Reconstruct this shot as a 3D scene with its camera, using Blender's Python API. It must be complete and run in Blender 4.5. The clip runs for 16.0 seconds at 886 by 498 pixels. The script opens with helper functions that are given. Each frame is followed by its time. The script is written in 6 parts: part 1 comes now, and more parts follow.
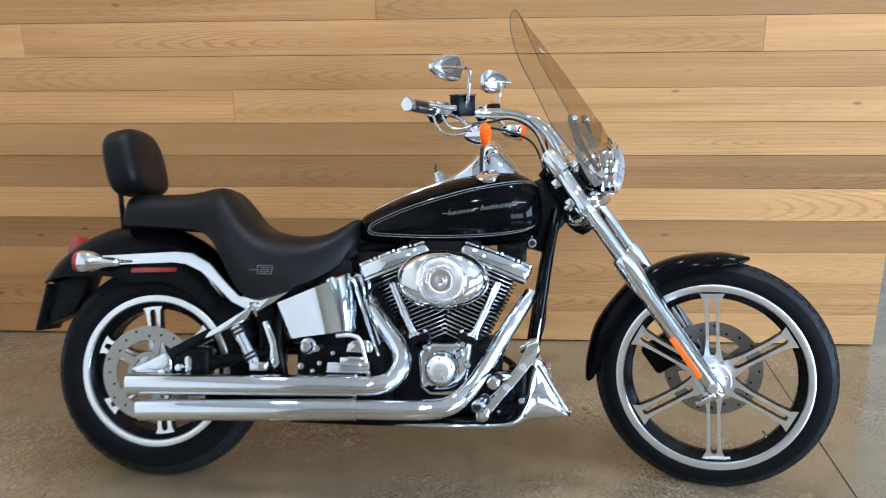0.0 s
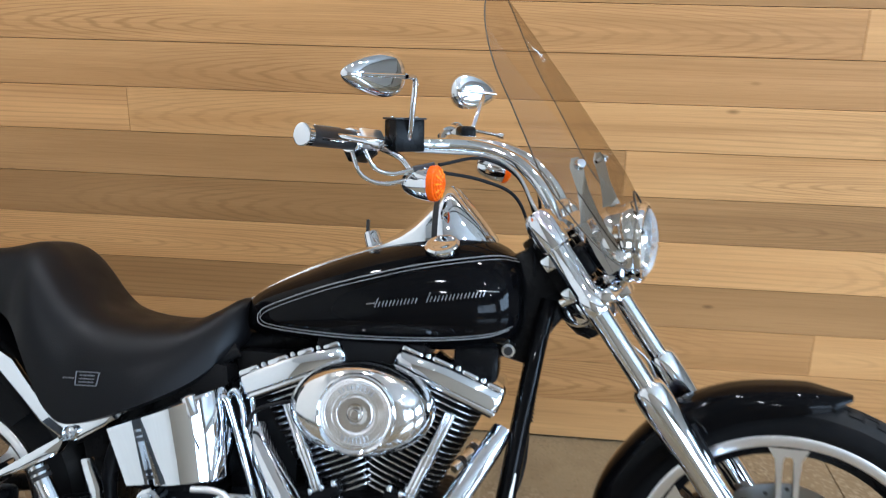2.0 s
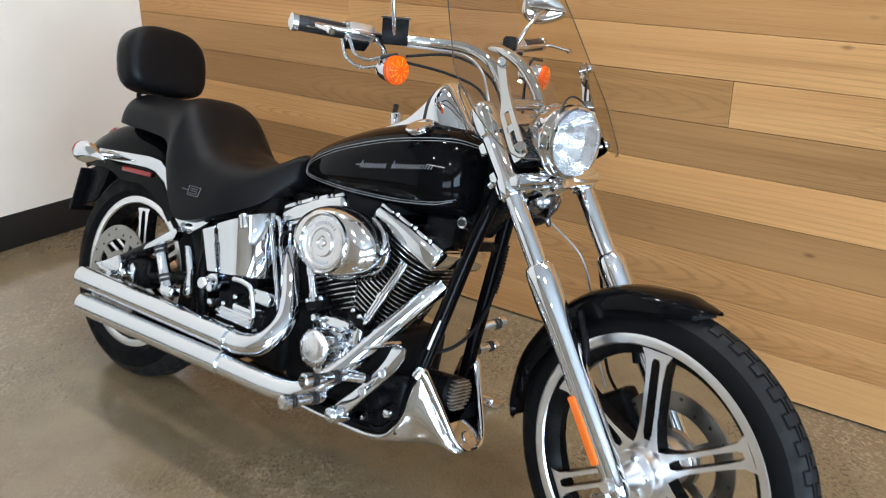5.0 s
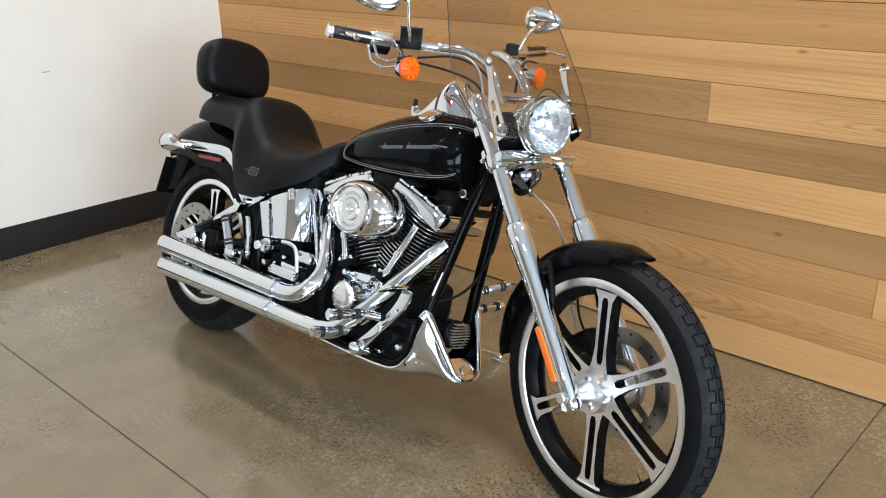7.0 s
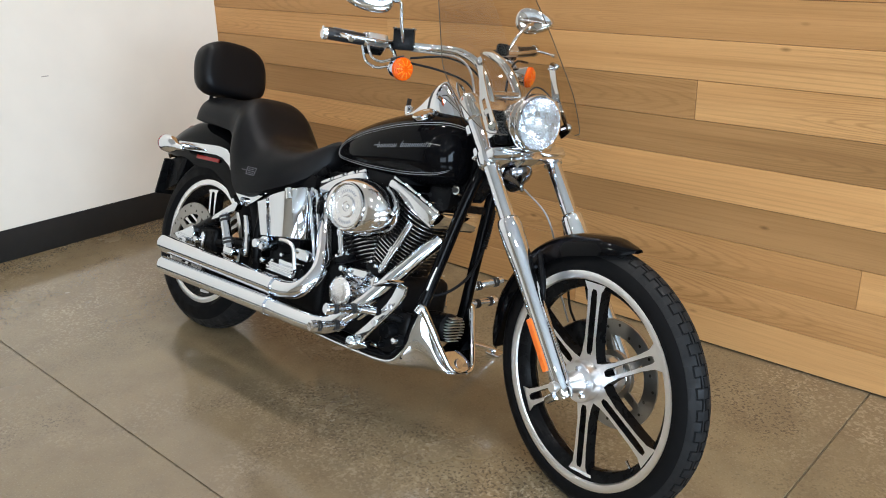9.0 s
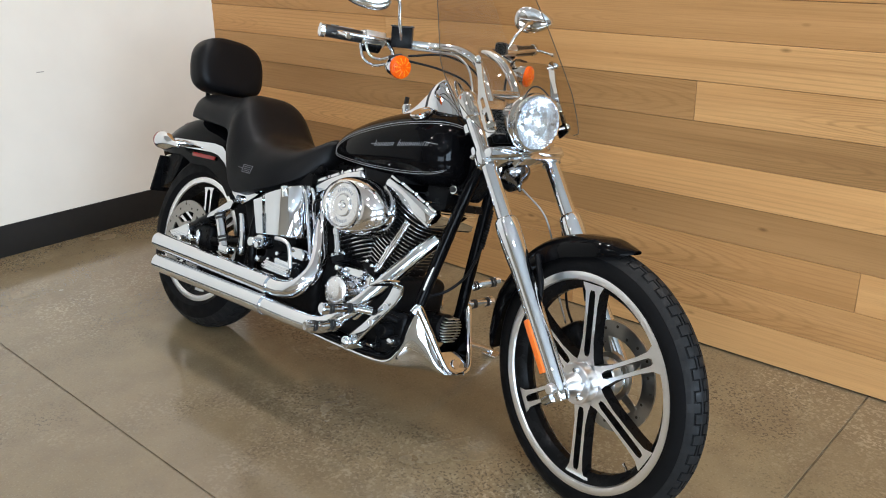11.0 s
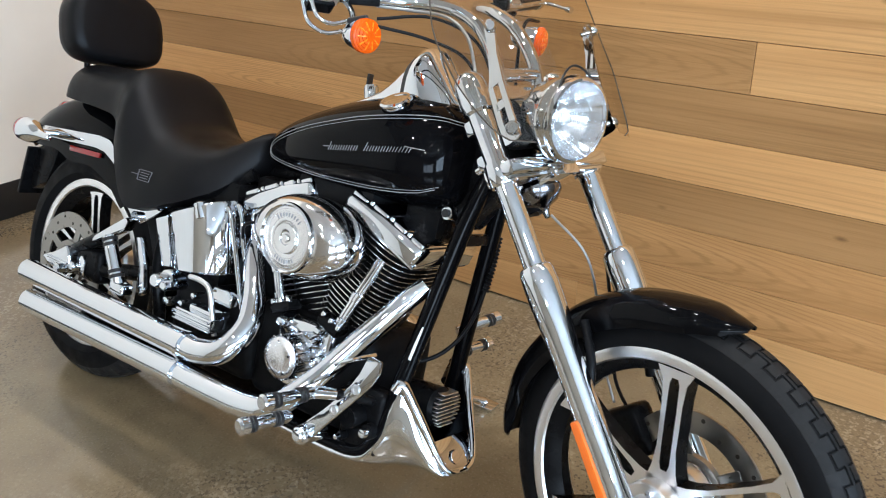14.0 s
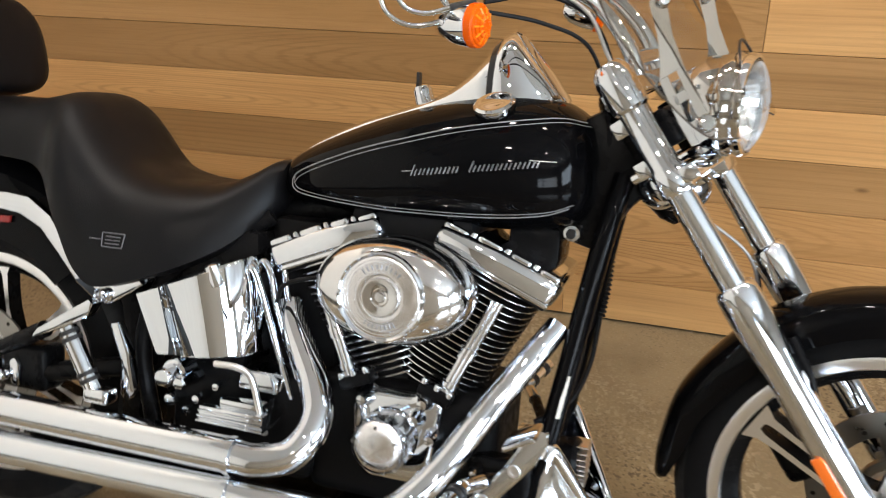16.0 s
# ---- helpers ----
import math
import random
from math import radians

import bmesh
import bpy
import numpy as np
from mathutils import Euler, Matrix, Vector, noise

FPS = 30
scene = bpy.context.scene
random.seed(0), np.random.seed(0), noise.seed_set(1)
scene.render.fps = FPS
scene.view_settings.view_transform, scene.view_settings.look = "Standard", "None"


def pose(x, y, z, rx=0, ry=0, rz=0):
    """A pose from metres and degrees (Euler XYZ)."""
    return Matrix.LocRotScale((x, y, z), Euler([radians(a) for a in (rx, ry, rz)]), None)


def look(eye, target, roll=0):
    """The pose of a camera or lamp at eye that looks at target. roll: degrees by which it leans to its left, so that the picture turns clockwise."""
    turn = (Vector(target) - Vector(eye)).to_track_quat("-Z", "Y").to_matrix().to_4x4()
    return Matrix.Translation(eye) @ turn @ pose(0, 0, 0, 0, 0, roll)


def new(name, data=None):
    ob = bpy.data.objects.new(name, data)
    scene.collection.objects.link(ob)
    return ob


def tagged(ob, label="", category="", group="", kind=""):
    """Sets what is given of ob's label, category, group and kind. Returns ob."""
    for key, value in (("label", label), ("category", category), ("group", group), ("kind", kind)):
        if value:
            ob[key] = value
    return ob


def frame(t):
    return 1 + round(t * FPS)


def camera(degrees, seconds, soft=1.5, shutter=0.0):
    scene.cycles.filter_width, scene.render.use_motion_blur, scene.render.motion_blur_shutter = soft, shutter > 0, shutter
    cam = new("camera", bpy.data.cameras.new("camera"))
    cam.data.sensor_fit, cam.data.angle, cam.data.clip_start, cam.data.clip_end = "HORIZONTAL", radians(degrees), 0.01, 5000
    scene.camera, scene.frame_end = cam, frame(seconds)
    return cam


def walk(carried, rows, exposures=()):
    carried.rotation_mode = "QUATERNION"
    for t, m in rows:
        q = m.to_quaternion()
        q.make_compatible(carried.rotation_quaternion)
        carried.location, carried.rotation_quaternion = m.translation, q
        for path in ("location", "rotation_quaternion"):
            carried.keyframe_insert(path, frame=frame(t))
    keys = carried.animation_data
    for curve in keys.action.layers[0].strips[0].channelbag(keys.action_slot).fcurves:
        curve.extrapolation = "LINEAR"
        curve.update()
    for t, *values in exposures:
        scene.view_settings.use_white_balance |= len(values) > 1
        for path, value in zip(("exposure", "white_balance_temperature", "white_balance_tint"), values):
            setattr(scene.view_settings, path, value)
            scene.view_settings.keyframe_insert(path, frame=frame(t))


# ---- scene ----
cam = camera(55.4, 16.0, soft=1.0, shutter=0.5)
PATH = [
    (0, (0.255, -2.332, 1.479), (0.104, -0.432, 0.871), -0.9),
    (0.5, (0.241, -2.125, 1.466), (0.159, -0.22, 0.862), -0.8),
    (1, (0.256, -1.912, 1.453), (0.219, -0.01, 0.835), 0.1),
    (1.5, (0.344, -1.641, 1.44), (0.227, 0.257, 0.82), 1.1),
    (2, (0.362, -1.386, 1.425), (0.158, 0.499, 0.788), 1.0),
    (2.5, (0.477, -1.171, 1.418), (0.045, 0.689, 0.824), 0.5),
    (3, (0.655, -1.112, 1.423), (-0.036, 0.675, 0.848), -1.5),
    (3.5, (0.806, -1.179, 1.443), (-0.028, 0.487, 0.718), 0.9),
    (4, (1.042, -1.17, 1.403), (-0.005, 0.36, 0.654), -1.8),
    (4.5, (1.226, -1.184, 1.412), (0.123, 0.284, 0.619), -2.2),
    (5, (1.394, -1.369, 1.399), (0.277, 0.106, 0.641), 0.0),
    (7.5, (1.872, -1.625, 1.421), (0.59, -0.263, 0.714), -1.3),
    (8, (1.88, -1.651, 1.419), (0.604, -0.28, 0.717), -1.3),
    (8.5, (1.883, -1.649, 1.42), (0.614, -0.274, 0.715), -1.5),
    (9, (1.885, -1.643, 1.419), (0.618, -0.265, 0.715), -1.4),
    (11.5, (1.859, -1.621, 1.413), (0.597, -0.24, 0.707), -0.8),
    (12, (1.802, -1.524, 1.412), (0.527, -0.158, 0.7), -0.5),
    (12.5, (1.723, -1.423, 1.384), (0.451, -0.067, 0.646), 0.0),
    (13, (1.552, -1.341, 1.378), (0.331, 0.035, 0.593), -0.1),
    (13.5, (1.385, -1.242, 1.377), (0.237, 0.173, 0.553), -0.9),
    (14, (1.259, -1.13, 1.363), (0.164, 0.314, 0.517), -0.7),
    (14.5, (1.1, -1.115, 1.344), (0.109, 0.404, 0.501), -0.2),
    (15, (0.867, -1.16, 1.352), (0.093, 0.46, 0.472), -1.1),
    (15.5, (0.705, -1.176, 1.368), (0.036, 0.459, 0.431), -0.6),
    (16, (0.529, -1.12, 1.334), (-0.045, 0.56, 0.413), -1.7),
]
walk(cam, [(t, look(eye, target, roll)) for t, eye, target, roll in PATH],
     [(0.0, 0.14, 5400, 10), (1.0, 0.06, 5400, 10), (1.5, -0.06, 5850, 10), (2.5, 0.14, 5350, 10), (3.0, 0.18, 5200, 9), (3.5, 0.03, 5300, 9), (4.0, -0.06, 5850, 11), (5.0, -0.03, 6050, 11), (8.0, -0.1, 6280, 11), (12.0, -0.15, 6230, 11),
      (14.0, 0.02, 6050, 11), (15.0, 0.03, 6250, 12), (15.5, 0.0, 6350, 13), (16.0, 0.0, 6900, 14)])

# ---- light ----
world = bpy.data.worlds.new("sky")
scene.world = world
world.use_nodes = True
wn = world.node_tree.nodes
sky = wn.new("ShaderNodeTexSky")
sky.sky_type, sky.sun_disc = "NISHITA", False
sky.sun_elevation, sky.sun_rotation = radians(40), radians(60)
world.node_tree.links.new(sky.outputs[0], wn["Background"].inputs[0])
wn["Background"].inputs[1].default_value = 0.12
scene.view_settings.exposure = 0.0


def area_lamp(name, m, sx, sy, power, colour):
    lamp = bpy.data.lights.new(name, "AREA")
    lamp.shape, lamp.size, lamp.size_y, lamp.energy, lamp.color = "RECTANGLE", sx, sy, power, colour
    ob = new(name, lamp)
    ob.matrix_world = m
    return ob


FLOOR = 0.006
WALL_Y, LEFT_X, RIGHT_X = 1.0, -2.16, 1.768
ROOM_X, ROOM_S, ROOM_N, CEIL = 6.6, -6.2, 4.2, 3.6
# daylight at the glass of the two window fronts
area_lamp("window_light_east", look((ROOM_X - 0.12, -2.2, 1.7), (0, -1.0, 0.8)), 3.4, 1.6, 345, (0.68, 0.85, 1.0))
area_lamp("window_light_south", look((4.4, ROOM_S + 0.12, 1.7), (0.4, 0, 0.8)), 3.4, 1.6, 175, (0.80, 0.91, 1.0))


# ---- materials ----
def material(name, colour, rough=0.5, metal=0.0, coat=0.0, grain=0.0, scale=40.0, bump=0.0, bump_scale=200.0, trans=0.0, ior=1.45, emit=0.0, spec=0.5):
    m = bpy.data.materials.new(name)
    m.use_nodes = True
    nt = m.node_tree
    b = nt.nodes["Principled BSDF"]
    b.inputs["Base Color"].default_value = (*colour, 1)
    b.inputs["Roughness"].default_value = rough
    b.inputs["Metallic"].default_value = metal
    b.inputs["Coat Weight"].default_value = coat
    b.inputs["Coat Roughness"].default_value = 0.03
    b.inputs["Transmission Weight"].default_value = trans
    b.inputs["IOR"].default_value = ior
    b.inputs["Specular IOR Level"].default_value = spec
    if emit:
        b.inputs["Emission Color"].default_value = (*colour, 1)
        b.inputs["Emission Strength"].default_value = emit
    tc = nt.nodes.new("ShaderNodeTexCoord")
    if grain:
        n = nt.nodes.new("ShaderNodeTexNoise")
        n.inputs["Scale"].default_value, n.inputs["Detail"].default_value = scale, 5
        r = nt.nodes.new("ShaderNodeMapRange")
        r.inputs["From Min"].default_value, r.inputs["From Max"].default_value = 0.3, 0.7
        r.inputs["To Min"].default_value, r.inputs["To Max"].default_value = rough * (1 - grain), rough * (1 + grain)
        nt.links.new(tc.outputs["Object"], n.inputs["Vector"])
        nt.links.new(n.outputs["Fac"], r.inputs["Value"])
        nt.links.new(r.outputs["Result"], b.inputs["Roughness"])
        if metal < 0.5:
            c = nt.nodes.new("ShaderNodeMix")
            c.data_type = "RGBA"
            c.inputs["A"].default_value = (*[v * (1 - 0.5 * grain) for v in colour], 1)
            c.inputs["B"].default_value = (*[min(1, v * (1 + 0.5 * grain)) for v in colour], 1)
            n2 = nt.nodes.new("ShaderNodeTexNoise")
            n2.inputs["Scale"].default_value, n2.inputs["Detail"].default_value = scale / 6, 4
            nt.links.new(tc.outputs["Object"], n2.inputs["Vector"])
            nt.links.new(n2.outputs["Fac"], c.inputs["Factor"])
            nt.links.new(c.outputs["Result"], b.inputs["Base Color"])
    if bump:
        n = nt.nodes.new("ShaderNodeTexNoise")
        n.inputs["Scale"].default_value, n.inputs["Detail"].default_value = bump_scale, 3
        u = nt.nodes.new("ShaderNodeBump")
        u.inputs["Strength"].default_value, u.inputs["Distance"].default_value = bump, 0.002
        nt.links.new(tc.outputs["Object"], n.inputs["Vector"])
        nt.links.new(n.outputs["Fac"], u.inputs["Height"])
        nt.links.new(u.outputs["Normal"], b.inputs["Normal"])
    return m


def cedar(name, light, dark):
    """Oiled cedar: long streaks, growth rings and knots along the board, different in each board."""
    m = bpy.data.materials.new(name)
    m.use_nodes = True
    nt, N, L = m.node_tree, m.node_tree.nodes.new, m.node_tree.links.new
    b = nt.nodes["Principled BSDF"]
    tc, oi = N("ShaderNodeTexCoord"), N("ShaderNodeObjectInfo")
    mul = N("ShaderNodeMath"); mul.operation = "MULTIPLY"; mul.inputs[1].default_value = 61.0
    L(oi.outputs["Random"], mul.inputs[0])
    off = N("ShaderNodeVectorMath"); off.operation = "ADD"
    L(tc.outputs["Object"], off.inputs[0]); L(mul.outputs[0], off.inputs[1])

    def noise_of(sx, sz, scale, detail, rough=0.5):
        mp = N("ShaderNodeMapping"); mp.inputs["Scale"].default_value = (sx, 1, sz)
        L(off.outputs[0], mp.inputs["Vector"])
        n = N("ShaderNodeTexNoise")
        n.inputs["Scale"].default_value, n.inputs["Detail"].default_value, n.inputs["Roughness"].default_value = scale, detail, rough
        L(mp.outputs[0], n.inputs["Vector"])
        return n.outputs["Fac"]

    broad = noise_of(0.5, 9.0, 1.0, 3)
    fine = noise_of(1.6, 70.0, 3.0, 4, 0.6)
    # growth rings, bent into long arches
    mp = N("ShaderNodeMapping"); mp.inputs["Scale"].default_value = (0.7, 1.0, 10.0)
    L(off.outputs[0], mp.inputs["Vector"])
    wv = N("ShaderNodeTexWave"); wv.wave_type, wv.bands_direction = "BANDS", "Z"
    for key, value in (("Scale", 2.0), ("Distortion", 9.0), ("Detail", 3.0), ("Detail Scale", 0.35)):
        wv.inputs[key].default_value = value
    L(mp.outputs[0], wv.inputs["Vector"])

    def ramp(src, a, z, to0=0.0, to1=1.0):
        r = N("ShaderNodeMapRange")
        for key, value in (("From Min", a), ("From Max", z), ("To Min", to0), ("To Max", to1)):
            r.inputs[key].default_value = value
        L(src, r.inputs["Value"])
        return r.outputs["Result"]

    def mix(fac, a, z, blend="MIX"):
        c = N("ShaderNodeMix"); c.data_type, c.blend_type = "RGBA", blend
        for sock, v in ((c.inputs["Factor"], fac), (c.inputs["A"], a), (c.inputs["B"], z)):
            if isinstance(v, tuple):
                sock.default_value = (*v, 1)
            elif isinstance(v, float):
                sock.default_value = v
            else:
                L(v, sock)
        return c.outputs["Result"]

    base = mix(ramp(broad, 0.3, 0.72), light, dark)
    figure = N("ShaderNodeMath"); figure.operation = "MULTIPLY"
    L(ramp(wv.outputs["Fac"], 0.6, 1.0, 0.0, 0.3), figure.inputs[0]); L(ramp(noise_of(0.9, 5.0, 1.0, 2), 0.42, 0.68), figure.inputs[1])
    figure = figure.outputs[0]
    # cathedral figure: long arches round a heart line in the board
    heart = N("ShaderNodeMapRange"); heart.inputs["To Min"].default_value, heart.inputs["To Max"].default_value = -1.1, 1.1
    L(oi.outputs["Random"], heart.inputs["Value"])
    shift = N("ShaderNodeCombineXYZ"); shift.inputs["Z"].default_value = -0.05
    L(heart.outputs["Result"], shift.inputs["X"])
    add = N("ShaderNodeVectorMath"); add.operation = "ADD"
    L(tc.outputs["Object"], add.inputs[0]); L(shift.outputs[0], add.inputs[1])
    mp3 = N("ShaderNodeMapping"); mp3.inputs["Scale"].default_value = (0.45, 0.0, 7.0)
    L(add.outputs[0], mp3.inputs["Vector"])
    arch_wave = N("ShaderNodeTexWave"); arch_wave.wave_type, arch_wave.rings_direction = "RINGS", "Y"
    for key, value in (("Scale", 7.5), ("Distortion", 2.6), ("Detail", 3.0), ("Detail Scale", 2.0)):
        arch_wave.inputs[key].default_value = value
    L(mp3.outputs[0], arch_wave.inputs["Vector"])
    arches = N("ShaderNodeMath"); arches.operation = "MULTIPLY"
    L(ramp(arch_wave.outputs["Fac"], 0.6, 1.0, 0.0, 0.5), arches.inputs[0]); L(ramp(noise_of(0.8, 1.5, 1.0, 2), 0.48, 0.66), arches.inputs[1])
    base = mix(arches.outputs[0], base, tuple(v * 0.6 for v in dark))
    base = mix(figure, base, tuple(v * 0.52 for v in dark))
    base = mix(ramp(fine, 0.48, 0.82, 0.0, 0.34), base, tuple(v * 0.62 for v in dark))
    # hair-fine fibre and pale, worn streaks
    base = mix(ramp(noise_of(5.0, 420.0, 2.0, 3, 0.7), 0.5, 0.75, 0.0, 0.26), base, tuple(v * 0.55 for v in dark))
    base = mix(ramp(noise_of(0.7, 26.0, 1.0, 4, 0.6), 0.56, 0.78, 0.0, 0.45), base, tuple(min(1.0, v * 1.28) for v in light))
    base = mix(ramp(noise_of(0.35, 14.0, 1.3, 3, 0.5), 0.6, 0.75, 0.0, 0.5), base, tuple(v * 0.7 for v in dark))
    vor = N("ShaderNodeTexVoronoi"); vor.inputs["Scale"].default_value = 1.0
    mp2 = N("ShaderNodeMapping"); mp2.inputs["Scale"].default_value = (3.0, 0.0, 8.0)
    L(off.outputs[0], mp2.inputs["Vector"]); L(mp2.outputs[0], vor.inputs["Vector"])
    base = mix(ramp(vor.outputs["Distance"], 0.02, 0.07, 0.65, 0.0), base, tuple(v * 0.25 for v in dark))
    tone = N("ShaderNodeHueSaturation")
    L(base, tone.inputs["Color"])
    L(ramp(oi.outputs["Random"], 0.0, 1.0, 0.88, 1.12), tone.inputs["Value"])
    L(tone.outputs[0], b.inputs["Base Color"])
    L(ramp(fine, 0.3, 0.7, 0.38, 0.55), b.inputs["Roughness"])
    b.inputs["Specular IOR Level"].default_value = 0.16
    u = N("ShaderNodeBump"); u.inputs["Strength"].default_value, u.inputs["Distance"].default_value = 0.25, 0.001
    L(fine, u.inputs["Height"]); L(u.outputs["Normal"], b.inputs["Normal"])
    return m


def concrete(name):
    """Ground and sealed brown concrete: clouded stain, fine aggregate, patchy gloss."""
    m = bpy.data.materials.new(name)
    m.use_nodes = True
    nt, N, L = m.node_tree, m.node_tree.nodes.new, m.node_tree.links.new
    b = nt.nodes["Principled BSDF"]
    geo = N("ShaderNodeNewGeometry")

    def noise_of(scale, detail, lo, hi, to0, to1):
        n = N("ShaderNodeTexNoise")
        n.inputs["Scale"].default_value, n.inputs["Detail"].default_value = scale, detail
        L(geo.outputs["Position"], n.inputs["Vector"])
        r = N("ShaderNodeMapRange")
        for key, value in (("From Min", lo), ("From Max", hi), ("To Min", to0), ("To Max", to1)):
            r.inputs[key].default_value = value
        L(n.outputs["Fac"], r.inputs["Value"])
        return r.outputs["Result"]

    def mix(fac, a, z):
        c = N("ShaderNodeMix"); c.data_type = "RGBA"
        L(fac, c.inputs["Factor"])
        for sock, v in ((c.inputs["A"], a), (c.inputs["B"], z)):
            if isinstance(v, tuple):
                sock.default_value = (*v, 1)
            else:
                L(v, sock)
        return c.outputs["Result"]

    base = mix(noise_of(1.3, 5, 0.32, 0.7, 0, 1), (0.178, 0.134, 0.074), (0.25, 0.191, 0.11))
    base = mix(noise_of(9, 6, 0.45, 0.75, 0, 0.55), base, (0.13, 0.093, 0.054))
    base = mix(noise_of(160, 2, 0.56, 0.7, 0, 0.16), base, (0.5, 0.42, 0.31))
    base = mix(noise_of(120, 3, 0.58, 0.72, 0, 0.35), base, (0.07, 0.05, 0.035))
    # patches where the aggregate is ground open
    spots, patch = noise_of(95, 3, 0.53, 0.6, 0, 1), noise_of(1.7, 4, 0.47, 0.62, 0, 0.42)
    both = N("ShaderNodeMath"); both.operation = "MULTIPLY"
    L(spots, both.inputs[0]); L(patch, both.inputs[1])
    base = mix(both.outputs[0], base, (0.55, 0.45, 0.31))
    grit = N("ShaderNodeMath"); grit.operation = "MULTIPLY"
    L(noise_of(110, 2, 0.56, 0.62, 0, 1), grit.inputs[0]); L(noise_of(2.1, 4, 0.47, 0.6, 0, 0.75), grit.inputs[1])
    base = mix(grit.outputs[0], base, (0.05, 0.036, 0.026))
    base = mix(noise_of(0.8, 4, 0.4, 0.66, 0, 0.6), base, (0.145, 0.104, 0.066))
    vor = N("ShaderNodeTexVoronoi"); vor.inputs["Scale"].default_value = 7.0
    L(geo.outputs["Position"], vor.inputs["Vector"])
    r = N("ShaderNodeMapRange")
    for key, value in (("From Min", 0.02), ("From Max", 0.05), ("To Min", 0.12), ("To Max", 0.0)):
        r.inputs[key].default_value = value
    L(vor.outputs["Distance"], r.inputs["Value"])
    base = mix(r.outputs["Result"], base, (0.42, 0.36, 0.28))
    L(base, b.inputs["Base Color"])
    L(noise_of(3.0, 6, 0.3, 0.7, 0.12, 0.3), b.inputs["Roughness"])
    b.inputs["Specular IOR Level"].default_value = 0.4
    b.inputs["Coat Weight"].default_value = 0.7
    b.inputs["Coat IOR"].default_value = 1.5
    b.inputs["Coat Roughness"].default_value = 0.1
    u = N("ShaderNodeBump"); u.inputs["Strength"].default_value, u.inputs["Distance"].default_value = 0.06, 0.002
    n = N("ShaderNodeTexNoise"); n.inputs["Scale"].default_value = 30.0
    L(geo.outputs["Position"], n.inputs["Vector"]); L(n.outputs["Fac"], u.inputs["Height"]); L(u.outputs["Normal"], b.inputs["Normal"])
    return m


CEDAR_LIGHT = cedar("cedar_light", (0.605, 0.336, 0.135), (0.475, 0.241, 0.087))
CEDAR_MID = cedar("cedar_mid", (0.535, 0.287, 0.112), (0.395, 0.196, 0.07))
CEDAR_DARK = cedar("cedar_dark", (0.43, 0.23, 0.09), (0.31, 0.16, 0.058))
CONCRETE = concrete("sealed_concrete")
PLASTER = material("cream_plaster", (0.74, 0.69, 0.61), 0.7, grain=0.12, scale=30, bump=0.05, bump_scale=120)
CEILING = material("white_ceiling", (0.62, 0.62, 0.61), 0.8, grain=0.1, scale=8)
WALL_EAST = material("pale_paint", (0.46, 0.44, 0.41), 0.7, grain=0.12, scale=30, bump=0.05, bump_scale=120)
WALL_DARK = material("warm_paint", (0.33, 0.29, 0.235), 0.7, grain=0.12, scale=30, bump=0.05, bump_scale=120)
BASE_BLACK = material("black_rubber_base", (0.012, 0.012, 0.012), 0.45, grain=0.25, scale=20)
DARK_GAP = material("dark_gap", (0.02, 0.015, 0.01), 0.9, grain=0.3, scale=30)
JOINT = material("joint_filler", (0.23, 0.175, 0.11), 0.8, grain=0.3, scale=60)
CHROME = material("chrome", (0.75, 0.78, 0.82), 0.025, 1.0, grain=0.4, scale=9)
SATIN = material("satin_aluminium", (0.88, 0.88, 0.89), 0.3, 1.0, grain=0.06, scale=60)
FIN_EDGE = material("fin_edge", (0.62, 0.62, 0.63), 0.25, 1.0, grain=0.2, scale=60)
# turned faces: circular brushing
BRUSHED = material("turned_aluminium", (0.84, 0.84, 0.85), 0.27, 1.0)
turned = BRUSHED.node_tree.nodes
turned["Principled BSDF"].inputs["Anisotropic"].default_value = 0.85
tangent = turned.new("ShaderNodeTangent")
tangent.direction_type, tangent.axis = "RADIAL", "Y"
BRUSHED.node_tree.links.new(tangent.outputs[0], turned["Principled BSDF"].inputs["Tangent"])
STEEL = material("disc_steel", (0.33, 0.315, 0.29), 0.32, 1.0, grain=0.15, scale=60)
BLACK_PAINT = material("black_gloss_paint", (0.0025, 0.0025, 0.003), 0.05, grain=0.3, scale=5, spec=0.11)
BLACK_SATIN = material("black_satin_paint", (0.005, 0.005, 0.0055), 0.28, grain=0.3, scale=30, spec=0.09)
BLACK_CRINKLE = material("black_engine_enamel", (0.007, 0.007, 0.0075), 0.45, grain=0.3, scale=60, bump=0.15, bump_scale=500, spec=0.09)
LEATHER = material("black_seat_vinyl", (0.0045, 0.0045, 0.0052), 0.4, grain=0.22, scale=14, bump=0.22, bump_scale=420, spec=0.17)
RUBBER = material("tyre_rubber", (0.006, 0.006, 0.0065), 0.6, grain=0.3, scale=24, bump=0.12, bump_scale=180, spec=0.08)
TREAD = material("worn_tread_rubber", (0.011, 0.011, 0.0115), 0.55, grain=0.35, scale=40, bump=0.15, bump_scale=200, spec=0.25)
PLASTIC = material("black_plastic", (0.014, 0.014, 0.015), 0.35, grain=0.2, scale=40)
AMBER = material("amber_lens", (0.88, 0.105, 0.002), 0.2, grain=0.6, scale=300, bump=0.3, bump_scale=220, spec=0.3)
# the same lens amber made brighter: glint of the facets put into the colour
AMBER_GLINT = material("amber_lens_ribs", (0.95, 0.26, 0.012), 0.2, grain=0.4, scale=200, spec=0.4)
ORANGE = material("orange_reflector", (0.85, 0.17, 0.02), 0.2, coat=0.5, grain=0.3, scale=120)
